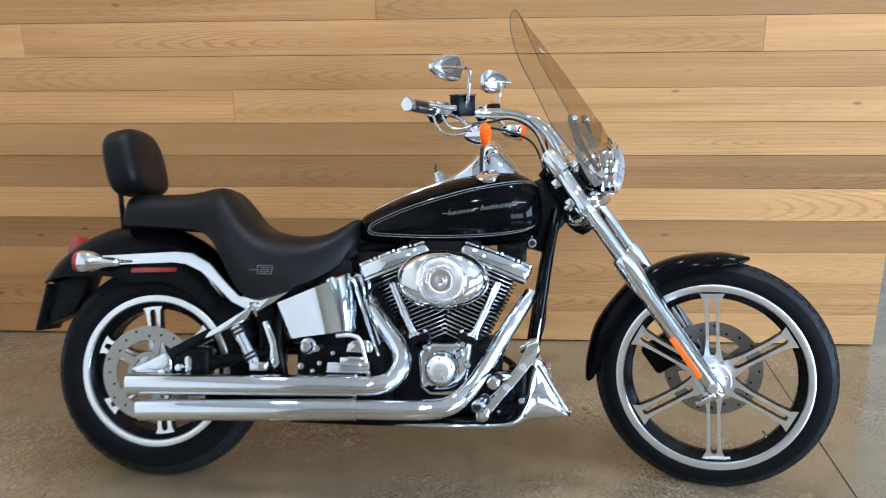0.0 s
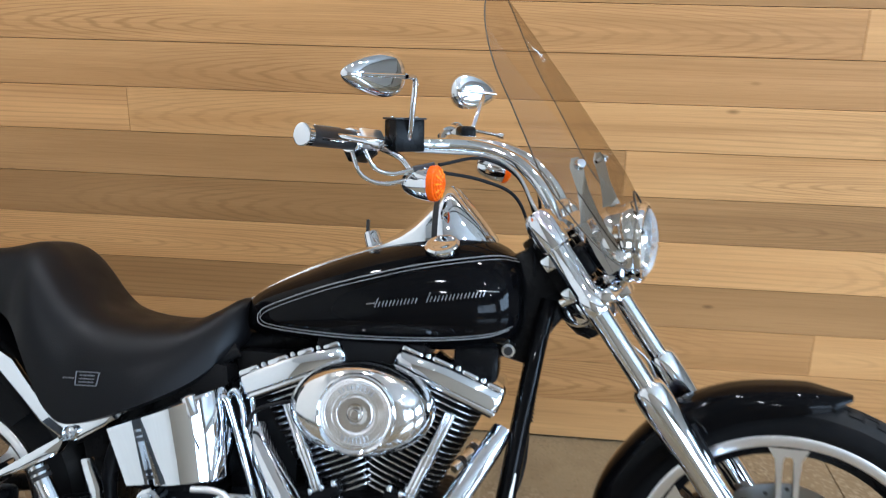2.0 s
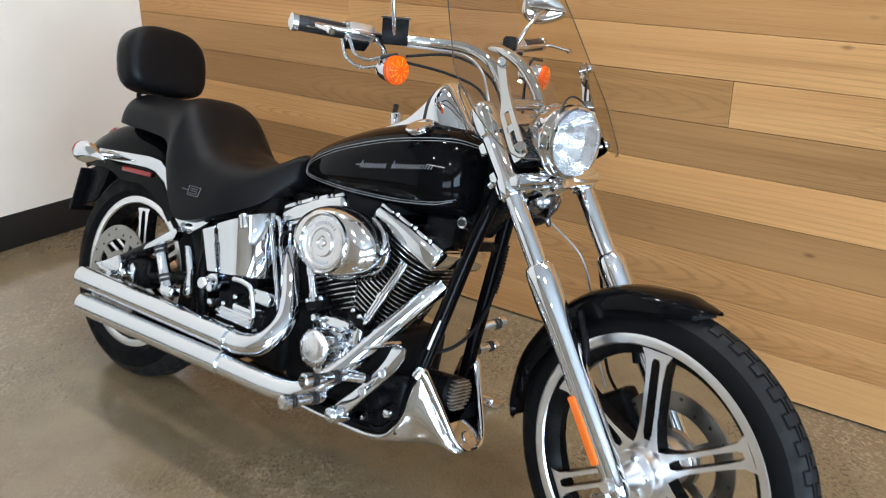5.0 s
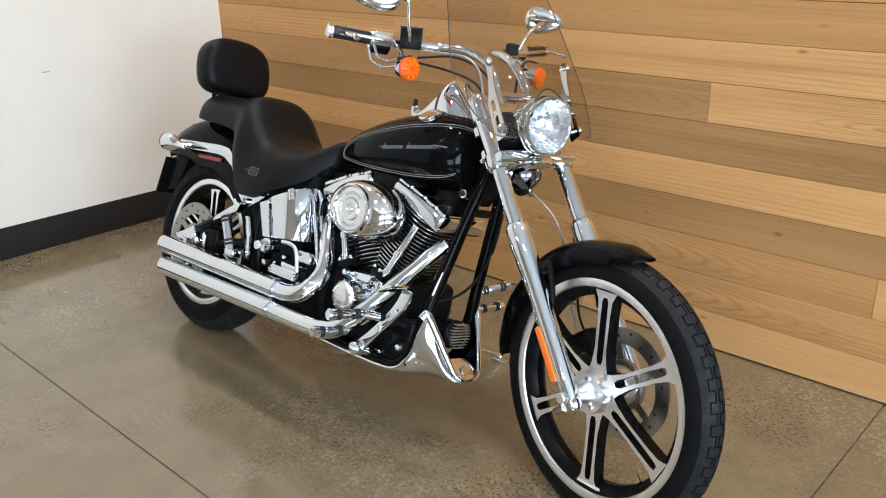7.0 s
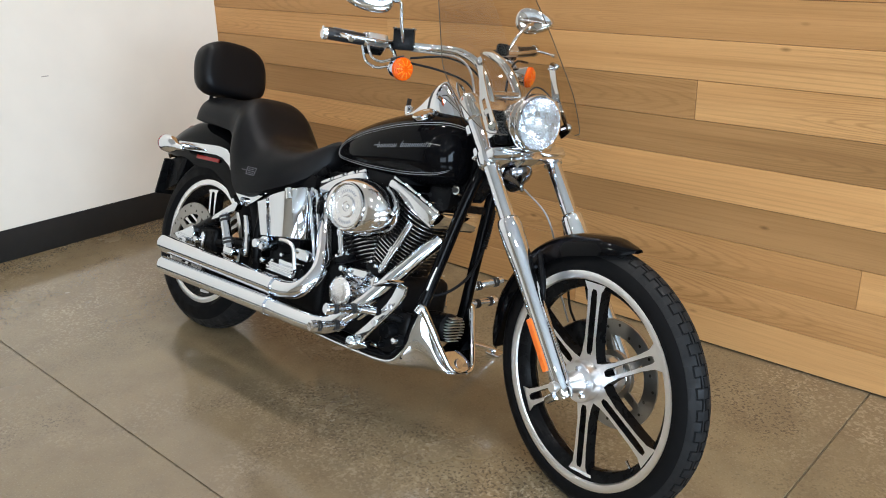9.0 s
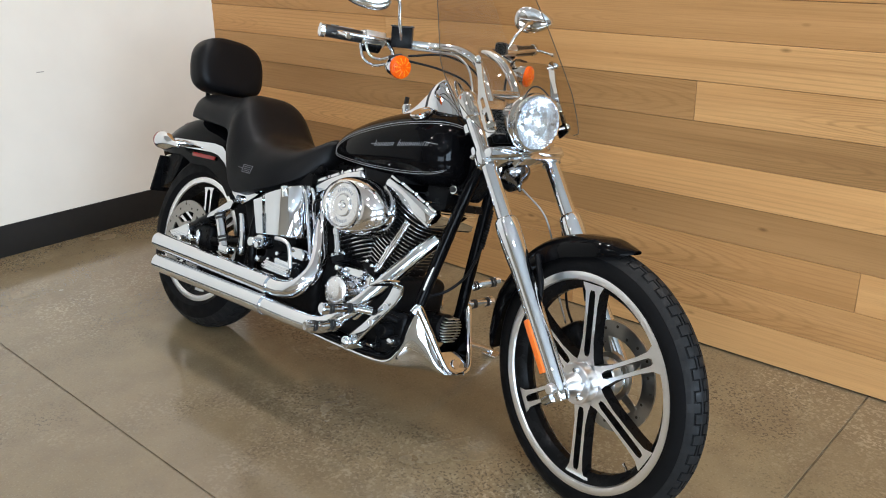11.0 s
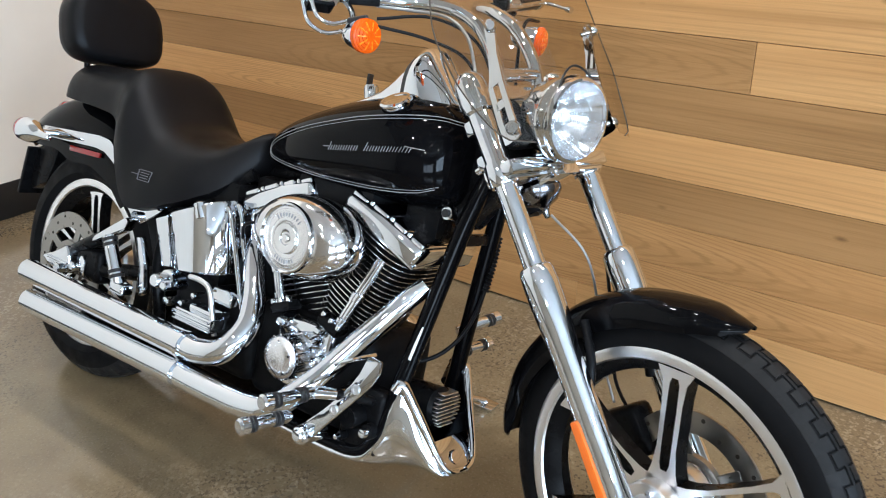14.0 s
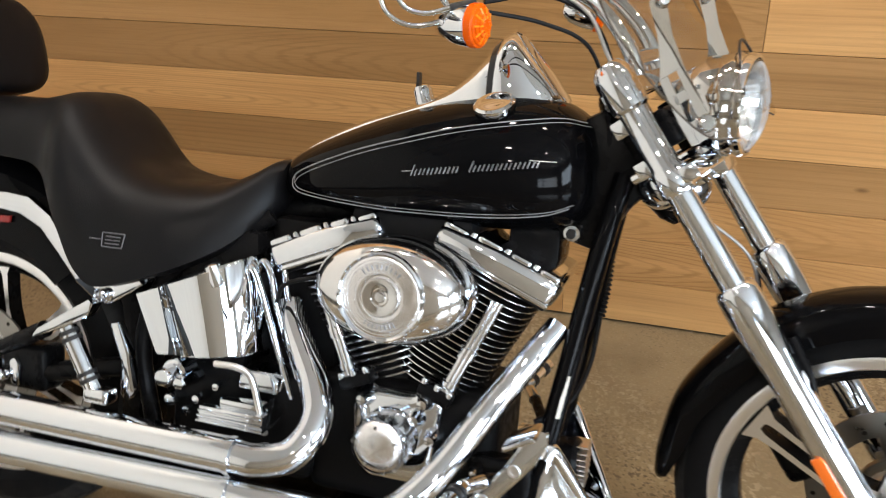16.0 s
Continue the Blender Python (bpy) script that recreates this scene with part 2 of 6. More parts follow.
RED = material("red_lens", (0.26, 0.008, 0.008), 0.14, coat=0.6, grain=0.3, scale=80)
SILVER_INK = material("silver_ink", (0.3, 0.3, 0.31), 0.35, 0.6, grain=0.2, scale=60)
GREY_THREAD = material("grey_thread", (0.11, 0.11, 0.12), 0.6, grain=0.2, scale=80)
STRIPE = material("grey_pinstripe", (0.26, 0.26, 0.27), 0.3, grain=0.2, scale=80)
CABLE = material("cable_sheath", (0.008, 0.008, 0.009), 0.45, grain=0.2, scale=60, spec=0.15)
GREY_CABLE = material("steel_cable", (0.32, 0.32, 0.31), 0.35, 0.7, grain=0.2, scale=60)
WHITE_MARK = material("white_sticker", (0.75, 0.74, 0.7), 0.5, grain=0.1, scale=60)
LAMP_GLOW = material("lamp_glow", (1.0, 0.965, 0.91), 0.5, emit=290.0)
SKY_GLOW = material("sky_glow", (0.5, 0.74, 1.0), 0.9, emit=2.4)


def glass(name, tint, rough, thin, gloss=0.5):
    """Clear sheet: straight-through view with a mirror gloss over it."""
    m = bpy.data.materials.new(name)
    m.use_nodes = True
    nt, N, L = m.node_tree, m.node_tree.nodes.new, m.node_tree.links.new
    out = nt.nodes["Material Output"]
    if thin:
        tr, gl, fr, mx = N("ShaderNodeBsdfTransparent"), N("ShaderNodeBsdfGlossy"), N("ShaderNodeLayerWeight"), N("ShaderNodeMixShader")
        pw, ma = N("ShaderNodeMath"), N("ShaderNodeMath")
        tr.inputs[0].default_value = (*tint, 1)
        gl.inputs["Roughness"].default_value = rough
        pw.operation, pw.inputs[1].default_value = "POWER", 4.0
        ma.operation, ma.inputs[1].default_value, ma.inputs[2].default_value = "MULTIPLY_ADD", gloss, 0.06
        fr.inputs["Blend"].default_value = 0.5
        L(fr.outputs["Facing"], pw.inputs[0]); L(pw.outputs[0], ma.inputs[0]); L(ma.outputs[0], mx.inputs[0]); L(tr.outputs[0], mx.inputs[1]); L(gl.outputs[0], mx.inputs[2])
        L(mx.outputs[0], out.inputs[0])
    return m


SMOKE = glass("smoked_acrylic", (0.80, 0.765, 0.71), 0.03, True, 0.14)
CLEAR = glass("clear_glass", (0.95, 0.97, 0.97), 0.01, True)


# ---- mesh helpers ----
def smooth(me, angle=38):
    me.polygons.foreach_set("use_smooth", [True] * len(me.polygons))
    me.set_sharp_from_angle(angle=radians(angle))


def part(name, bm, mat, parent, label="", m=None, angle=38):
    bmesh.ops.recalc_face_normals(bm, faces=bm.faces)
    me = bpy.data.meshes.new(name)
    bm.to_mesh(me)
    bm.free()
    for one in (mat if isinstance(mat, (list, tuple)) else (mat,)):
        me.materials.append(one)
    smooth(me, angle)
    ob = new(name, me)
    if parent:
        ob.parent = parent
    if m is not None:
        ob.matrix_basis = m
    if label:
        ob["label"] = label
    return ob


def again(ob, m=None, parent=None):
    """Another object on the same mesh."""
    o = new(ob.name.split(".")[0], ob.data)
    o.parent = parent or ob.parent
    if m is not None:
        o.matrix_basis = m
    if "label" in ob:
        o["label"] = ob["label"]
    return o


def box(x0, x1, y0, y1, z0, z1, bev=0.0, seg=2, bm=None, m=None):
    own = bmesh.new()
    bmesh.ops.create_cube(own, size=1)
    for v in own.verts:
        v.co = Vector(((x0 + x1) / 2 + v.co.x * (x1 - x0), (y0 + y1) / 2 + v.co.y * (y1 - y0), (z0 + z1) / 2 + v.co.z * (z1 - z0)))
    if bev:
        bmesh.ops.bevel(own, geom=own.edges[:], offset=bev, segments=seg, affect="EDGES", profile=0.6)
    if m is not None:
        own.transform(m)
    return merge(bm, own)


def merge(bm, own):
    if bm is None:
        return own
    me = bpy.data.meshes.new("tmp")
    own.to_mesh(me)
    own.free()
    bm.from_mesh(me)
    bpy.data.meshes.remove(me)
    return bm


def spline(points, n=8):
    """A smooth line through the points (Catmull-Rom)."""
    p = [Vector(q) for q in points]
    p = [2 * p[0] - p[1], *p, 2 * p[-1] - p[-2]]
    out = []
    for i in range(1, len(p) - 2):
        for k in range(n):
            t = k / n
            a, b, c, d = p[i - 1], p[i], p[i + 1], p[i + 2]
            out.append(0.5 * (2 * b + (c - a) * t + (2 * a - 5 * b + 4 * c - d) * t * t + (3 * b - a - 3 * c + d) * t ** 3))
    return out + [p[-2]]


def tube(points, r, n=8, sides=12, bm=None, caps=True, curve=True):
    """A round bar along the points; r is a number or a function of 0..1 along it."""
    bm = bm or bmesh.new()
    line = spline(points, n) if curve and len(points) > 2 else [Vector(q) for q in points]
    up, rings = Vector((0.13, 0.2, 1)), []
    for i, q in enumerate(line):
        d = (line[min(i + 1, len(line) - 1)] - line[max(i - 1, 0)]).normalized()
        side = d.cross(up)
        if side.length < 1e-4:
            side = d.cross(Vector((1, 0, 0)))
        side.normalize()
        up = side.cross(d).normalized()
        rad = r(i / (len(line) - 1)) if callable(r) else r
        rings.append([bm.verts.new(q + rad * (math.cos(a) * side + math.sin(a) * up)) for a in (2 * math.pi * k / sides for k in range(sides))])
    for a, b in zip(rings, rings[1:]):
        for k in range(sides):
            bm.faces.new((a[k], a[(k + 1) % sides], b[(k + 1) % sides], b[k]))
    if caps:
        bm.faces.new(rings[0]); bm.faces.new(rings[-1])
    return bm


def frame_of(axis):
    z = Vector(axis).normalized()
    return z.to_track_quat("Z", "Y").to_matrix().to_4x4()


def lathe(profile, at=(0, 0, 0), axis=(0, 1, 0), n=48, sx=1.0, sy=1.0, bm=None, closed=False):
    """Turns (radius, along) pairs round the axis. Ends on the axis (radius 0) close to a point."""
    own, m, rings = bmesh.new(), Matrix.Translation(at) @ frame_of(axis), []
    for r, h in profile:
        if r < 1e-6:
            rings.append([own.verts.new(m @ Vector((0, 0, h)))])
        else:
            rings.append([own.verts.new(m @ Vector((sx * r * math.cos(t), sy * r * math.sin(t), h))) for t in (2 * math.pi * k / n for k in range(n))])
    pairs = list(zip(rings, rings[1:])) + ([(rings[-1], rings[0])] if closed else [])
    for a, b in pairs:
        for k in range(n):
            q = [a[k % len(a)], a[(k + 1) % len(a)], b[(k + 1) % len(b)], b[k % len(b)]]
            q = [v for i, v in enumerate(q) if v not in q[:i]]
            if len(q) > 2:
                own.faces.new(q)
    return merge(bm, own)


def loft(rings, caps=True, closed=True, bm=None):
    own = bmesh.new()
    vs = [[own.verts.new(p) for p in ring] for ring in rings]
    for a, b in zip(vs, vs[1:]):
        for k in range(len(a) if closed else len(a) - 1):
            own.faces.new((a[k], a[(k + 1) % len(a)], b[(k + 1) % len(a)], b[k]))
    if caps:
        own.faces.new(vs[0]); own.faces.new(vs[-1])
    return merge(bm, own)


def slab(outline, at, along, bev=0.0, seg=2, bm=None):
    """A plate: a closed outline of points, thickened by the vector along."""
    own = bmesh.new()
    lo = [own.verts.new(Vector(p) + Vector(at)) for p in outline]
    f = own.faces.new(lo)
    g = bmesh.ops.extrude_face_region(own, geom=[f])
    bmesh.ops.translate(own, vec=along, verts=[v for v in g["geom"] if isinstance(v, bmesh.types.BMVert)])
    if bev:
        bmesh.ops.recalc_face_normals(own, faces=own.faces)
        bmesh.ops.bevel(own, geom=own.edges[:], offset=bev, segments=seg, affect="EDGES", profile=0.6)
    return merge(bm, own)


def ring_plate(outer, inner, d0, d1, m=None):
    """A plate with one hole: front faces carry material 0, the sides and the back material 1. Points in x, z; depth along y."""
    bm = bmesh.new()
    vs = [[[bm.verts.new((x, d, z)) for x, z in line] for line in (outer, inner)] for d in (d0, d1)]
    n = len(outer)
    for k in range(n):
        j = (k + 1) % n
        for side, mat in ((0, 0), (1, 1)):
            f = bm.faces.new((vs[side][0][k], vs[side][0][j], vs[side][1][j], vs[side][1][k]))
            f.material_index = mat
        for line in (0, 1):
            f = bm.faces.new((vs[0][line][k], vs[0][line][j], vs[1][line][j], vs[1][line][k]))
            f.material_index = 1
    if m is not None:
        bm.transform(m)
    return bm


def interp(table, u):
    """Smooth values between rows of a table, by its first column."""
    xs = [row[0] for row in table]
    u = min(max(u, xs[0]), xs[-1])
    i = max(k for k in range(len(xs)) if xs[k] <= u)
    if i == len(xs) - 1:
        return table[-1][1:]
    t = (u - xs[i]) / (xs[i + 1] - xs[i])
    p = [table[max(i - 1, 0)], table[i], table[i + 1], table[min(i + 2, len(xs) - 1)]]
    out = []
    for c in range(1, len(table[0])):
        d = xs[i + 1] - xs[i]
        m0 = (p[2][c] - p[0][c]) / max(p[2][0] - p[0][0], 1e-6) * d
        m1 = (p[3][c] - p[1][c]) / max(p[3][0] - p[1][0], 1e-6) * d
        out.append((2 * t**3 - 3 * t**2 + 1) * p[1][c] + (t**3 - 2 * t**2 + t) * m0 + (3 * t**2 - 2 * t**3) * p[2][c] + (t**3 - t**2) * m1)
    return out


# ---- the showroom ----
def structure(name, bm, mat, label, parent=None):
    ob = part(name, bm, mat, parent)
    return tagged(ob, label, name.split("_")[0], kind="structure")


# floor: four poured slabs with sawn joints between them
JX, JY, JW = 1.29, -0.66, 0.002
floor = structure("floor", box(LEFT_X - 0.3, ROOM_X + 0.3, ROOM_S - 0.3, ROOM_N + 0.3, FLOOR - 0.16, FLOOR - 0.006), JOINT, "brown sealed concrete floor with sawn joints")
for x0, x1 in ((LEFT_X - 0.3, JX - JW), (JX + JW, ROOM_X + 0.3)):
    for y0, y1 in ((ROOM_S - 0.3, JY - JW), (JY + JW, ROOM_N + 0.3)):
        part("slab", box(x0, x1, y0, y1, FLOOR - 0.006, FLOOR, 0.0015, 1), CONCRETE, floor, angle=20)

# cedar partition: backing, then the boards one by one
BOARD, BOTTOM = 0.1325, 0.012
wall_north = structure("wall_north", box(LEFT_X, RIGHT_X - 0.004, WALL_Y + 0.018, WALL_Y + 0.16, FLOOR, 2.72), DARK_GAP, "partition wall clad in horizontal cedar boards")
JOINTS = {1: (), 2: (1.209,), 3: (), 4: (), 5: (), 6: (0.618,), 7: (-0.843,), 8: (), 9: (1.209, -1.68), 10: (-0.254,), 11: (0.8,), 12: (-1.0,), 13: (0.3,), 14: (1.0, -0.8)}
TONE = {(5, 0): "d", (5, 1): "d", (6, 0): "d", (6, 1): "l", (3, 0): "d", (2, 0): "m", (2, 1): "l", (9, 0): "l", (9, 1): "m", (9, 2): "l", (10, 0): "m", (10, 1): "d", (7, 0): "m", (7, 1): "l", (4, 0): "l", (4, 1): "l", (1, 0): "m", (1, 1): "m", (8, 0): "m", (0, 0): "m"}
CEDARS = {"l": CEDAR_LIGHT, "m": CEDAR_MID, "d": CEDAR_DARK}
rng = random.Random(5)
for row in range(20):
    z0 = BOTTOM + row * BOARD
    cuts = sorted((LEFT_X, *JOINTS.get(row, (rng.uniform(-1.2, 1.0),)), RIGHT_X))
    for k, (x0, x1) in enumerate(zip(cuts, cuts[1:])):
        tone = TONE.get((row, k), rng.choice("lmmd"))
        w, proud = x1 - x0 - 0.0012, rng.uniform(0, 0.0012)
        ob = part("board", box(-w / 2, w / 2, -0.018, 0, 0.0005, BOARD - 0.0009, 0.0011, 1), CEDARS[tone], wall_north, angle=20)
        ob.matrix_basis = Matrix.Translation(((x0 + x1) / 2, WALL_Y + 0.018 - proud, z0))

wall_west = structure("wall_west", box(LEFT_X - 0.15, LEFT_X, ROOM_S, ROOM_N, FLOOR, CEIL), PLASTER, "plain cream painted wall")
part("scuff", box(LEFT_X - 0.001, LEFT_X + 0.0006, 0.028, 0.062, 0.828, 0.832), material("scuff_grey", (0.3, 0.27, 0.24), 0.8, grain=0.3), wall_west, "small grey scuff")
structure("baseboard", box(LEFT_X + 0.0005, LEFT_X + 0.006, ROOM_S, WALL_Y - 0.002, FLOOR + 0.001, 0.158, 0.002), BASE_BLACK, "black rubber base along the cream wall")
structure("wall_back", box(LEFT_X, ROOM_X, ROOM_N, ROOM_N + 0.15, FLOOR, CEIL), PLASTER, "plain cream wall behind the partition")
structure("ceiling", box(LEFT_X - 0.15, ROOM_X + 0.15, ROOM_S - 0.15, ROOM_N + 0.15, CEIL, CEIL + 0.1), CEILING, "plain white ceiling")


def window_wall(name, along, fixed, lo, hi, w0, w1, panes, paint):
    """A wall with one wide opening from w0 to w1, sill and head, filled with mullioned panes."""
    def bx(a0, a1, z0, z1, d0=0.0, d1=0.15, bev=0.0):
        s = 1 if fixed > 0 else -1
        e0, e1 = sorted((fixed + s * d0, fixed + s * d1))
        return box(a0, a1, e0, e1, z0, z1, bev) if along == "x" else box(e0, e1, a0, a1, z0, z1, bev)

    bm = bx(lo, w0, FLOOR, CEIL)
    for piece in (bx(w1, hi, FLOOR, CEIL), bx(w0, w1, FLOOR, 0.85), bx(w0, w1, 2.55, CEIL)):
        merge(bm, piece)
    structure(name, bm, paint, "painted wall with a wide shop window")
    win = structure("window_1" if along == "x" else "window_2", bx(w0, w1, 0.85, 0.9, 0.02, 0.13), BLACK_SATIN, "wide shop window with dark frames")
    step = (w1 - w0) / panes
    for k in range(panes + 1):
        a = w0 + k * step
        part("mullion", bx(a - 0.03, a + 0.03, 0.9, 2.55, 0.03, 0.11), BLACK_SATIN, win)
    part("transom", bx(w0, w1, 2.1, 2.16, 0.035, 0.105), BLACK_SATIN, win)
    s = 1 if fixed > 0 else -1
    e = fixed + s * 1.2
    sky_card = box(w0 - 1.5, w1 + 1.5, min(e, e + 0.01), max(e, e + 0.01), -0.2, 4.6) if along == "x" else box(min(e, e + 0.01), max(e, e + 0.01), w0 - 1.5, w1 + 1.5, -0.2, 4.6)
    structure("backdrop", sky_card, SKY_GLOW, "bright open daylight outside the window")


window_wall("wall_south", "x", ROOM_S, LEFT_X, ROOM_X, 2.7, 6.1, 4, WALL_DARK)
window_wall("wall_east", "y", ROOM_X, ROOM_S, ROOM_N, -3.9, -0.5, 4, WALL_EAST)

# recessed ceiling lamps
for y, xs in ((0.3, (-1.4, -0.2, 1.0, 2.2)), (-2.4, (-0.2, 2.2, 4.6)), (-4.8, (-0.2, 2.2, 4.6))):
    for x in xs:
        can = part("ceiling_lamp", lathe([(0.115, 0.0), (0.115, -0.008), (0.093, -0.012), (0.091, 0.0)], (x, y, CEIL - 0.001), (0, 0, 1), 24), SATIN, None)
        tagged(can, "round recessed lamp in the white ceiling", "ceiling lamp", "lamps in the ceiling")
        part("lamp_disc", lathe([(0.0, -0.006), (0.088, -0.006)], (x, y, CEIL - 0.001), (0, 0, 1), 24), LAMP_GLOW, can, "lit lamp disc")


# ---- the motorcycle ----
BIKE = pose(0, -0.077, 0.012, -18.7, 0, 0)
bike = tagged(new("motorcycle"), "black and chrome cruiser motorcycle with windshield, leaning on its stand", "motorcycle")
bike.matrix_basis = BIKE
RAKE, STEER = radians(35.5), radians(16)
# fork space: x ahead of the steering axis, y to the left, z up along the fork
fork_axes = Matrix(((math.cos(RAKE), 0, -math.sin(RAKE)), (0, 1, 0), (math.sin(RAKE), 0, math.cos(RAKE)))).to_4x4()
FORK = Matrix.Translation((0.831, 0, 0.308)) @ fork_axes @ Matrix.Rotation(-STEER, 4, "Z")


def wheel(name, m, R, half, rim_r, rim_half, spokes, turn, label):
    """A cast wheel with slotted spokes, seen from its right side; axle along y."""
    w = part(name, lathe([(rim_r - 0.016, -rim_half + 0.004), (rim_r, -rim_half), (rim_r + 0.004, -rim_half + 0.006), (rim_r - 0.004, -rim_half + 0.02),
                          (rim_r - 0.03, -rim_half + 0.035), (rim_r - 0.03, rim_half - 0.035), (rim_r - 0.004, rim_half - 0.02), (rim_r + 0.004, rim_half - 0.006),
                          (rim_r, rim_half), (rim_r - 0.016, rim_half - 0.004), (rim_r - 0.042, rim_half - 0.03), (rim_r - 0.042, -rim_half + 0.03)], n=96, closed=True), BLACK_SATIN, bike, label, m)
    # machined face of the rim
    for s in (-1, 1):
        part("rim_lip", lathe([(rim_r - 0.019, s * (rim_half - 0.004)), (rim_r - 0.016, s * (rim_half + 0.0005)), (rim_r - 0.002, s * (rim_half + 0.003)), (rim_r + 0.003, s * (rim_half + 0.001)), (rim_r + 0.003, s * (rim_half - 0.004))], n=96, closed=True), SATIN, w, "machined rim edge")
    prof, steps = [], 22
    for k in range(steps + 1):
        a = math.pi * (k / steps - 0.5)
        y = half * math.sin(a) * (1.0 if abs(math.sin(a)) < 0.97 else 0.99)
        c = max(math.cos(a), 0.0) ** 0.78
        prof.append((rim_r - 0.002 + (R - rim_r + 0.002) * c, y if c > 0.12 else math.copysign(rim_half * 0.96, y)))
    part("tyre", lathe(prof, n=128), RUBBER, w, "black tyre with a worn block tread")
    # tread: four ribs round the crown, parted by square-stepped grooves
    bm, count = bmesh.new(), int(2 * math.pi * R / 0.05)
    grooves = (-0.8, -0.42, 0.0, 0.42, 0.8)

    def groove(j, frac, early):
        if j in (0, 4):
            return grooves[j] * half
        up = 1.0 if 0.25 - early <= (frac + 0.5 * (j % 2)) % 1.0 < 0.75 + early else -1.0
        return grooves[j] * half + up * 0.0055

    for j in range(4):
        cols = []
        for k in range(count):
            for frac in (0.0, 0.205, 0.215, 0.285, 0.295, 0.5, 0.705, 0.715, 0.785, 0.795):
                ang = 2 * math.pi * (k + frac) / count
                ya = groove(j, frac, 0.04) + (0.0018 if j else 0.0)
                yb = groove(j + 1, frac, -0.04) - (0.0018 if j < 3 else 0.0)
                line = []
                for t in (0.0, 0.0, 0.35, 0.7, 1.0, 1.0):
                    yy = ya + (yb - ya) * t
                    line.append([rim_r + (R - rim_r) * max(1 - (yy / half) ** 2, 0.05) ** 0.39 + 0.003 * (1 - (abs(yy) / (0.8 * half)) ** 4), yy])
                line[0][0] -= 0.007 if j else 0.001
                line[-1][0] -= 0.007 if j < 3 else 0.001
                cols.append([bm.verts.new((r * math.cos(ang), y, r * math.sin(ang))) for r, y in line])
        for p, q in zip(cols, cols[1:] + cols[:1]):
            for c in range(5):
                bm.faces.new((p[c], p[c + 1], q[c + 1], q[c]))
    tread = part("tread", bm, TREAD, w, angle=25)
    tread["kind"] = "stuff"
    # hub
    part("hub", lathe([(0.0, -0.05), (0.047, -0.05), (0.05, -0.047), (0.0505, -0.03), (0.045, -0.02), (0.045, 0.02), (0.052, 0.03), (0.052, 0.058), (0.0, 0.062)], n=48), SATIN, w, angle=25)
    part("hub_flange", lathe([(0.0, -0.0625), (0.05, -0.0625), (0.0525, -0.061), (0.0535, -0.058), (0.0535, -0.05), (0.0, -0.05)], n=48), SATIN, w, "polished hub flange", angle=25)
    bolt = part("bolt", lathe([(0.0, -0.069), (0.006, -0.068), (0.0075, -0.06), (0.0075, -0.055)], (0, 0, 0), (0, 1, 0), 8), CHROME, w)
    bolt.matrix_basis = Matrix.Rotation(0.3, 4, "Y") @ Matrix.Translation((0.037, 0, 0))
    for k in range(1, 5):
        again(bolt, Matrix.Rotation(0.3 + k * 2 * math.pi / 5, 4, "Y") @ Matrix.Translation((0.037, 0, 0)))
    # one spoke, then the rest on the same mesh
    tip = rim_r - 0.026
    halfw = [(0.040, 0.034), (0.07, 0.0245), (0.11, 0.0192), (tip - 0.06, 0.02), (tip - 0.022, 0.0235), (tip, 0.036)]
    slot = [(0.068, 0.006), (0.08, 0.0098), (0.12, 0.0102), (tip - 0.06, 0.0102), (tip - 0.026, 0.0095), (tip - 0.016, 0.006)]
    line = lambda t: [(h, r) for r, h in t] + [(-h, r) for r, h in reversed(t)]
    y0 = -min(rim_half - 0.012, 0.045)
    sp = part("spoke", ring_plate(line(halfw), line(slot), y0, y0 + 0.034), [SATIN, BLACK_SATIN], w, "slotted spoke with a machined face", angle=30)
    for k in range(spokes):
        mm = Matrix.Rotation(math.pi / 2 - (turn + 2 * math.pi * k / spokes), 4, "Y")
        if k == 0:
            sp.matrix_basis = mm
        else:
            again(sp, mm)
    return w


def brake_disc(axle, y, r, label, at=(0, 0, 0)):
    d = part("brake_disc", lathe([(r - 0.042, y - 0.0025), (r, y - 0.0025), (r, y + 0.0025), (r - 0.042, y + 0.0025)], at, n=72, closed=True), STEEL, bike, label, axle)
    part("disc_carrier", lathe([(0.05, y - 0.006), (0.064, y - 0.006), (0.066, y + 0.004), (0.05, y + 0.004)], at, n=48, closed=True), STEEL, d)
    arm = part("carrier_arm", slab([(0.055, 0, -0.014), (r - 0.036, 0, -0.006), (r - 0.034, 0, 0.016), (0.055, 0, 0.012)], (0, y - 0.003, 0), (0, 0.006, 0), 0.001, 1), STEEL, d)
    hole = part("hole", lathe([(0.0, y - 0.0029), (0.0042, y - 0.0029), (0.0042, y + 0.0029), (0.0, y + 0.0029)], (0, 0, 0), n=10), DARK_GAP, d)
    for k in range(5):
        mm = Matrix.Translation(at) @ Matrix.Rotation(k * 2 * math.pi / 5, 4, "Y")
        arm.matrix_basis = mm if k == 0 else arm.matrix_basis
        if k:
            again(arm, mm)
    first = True
    for k in range(20):
        a, rr = 2 * math.pi * k / 20, r - 0.012 - 0.009 * (k % 3)
        mm = Matrix.Translation((at[0] + rr * math.cos(a), 0, at[2] + rr * math.sin(a)))
        if first:
            hole.matrix_basis, first = mm, False
        else:
            again(hole, mm)
    return d


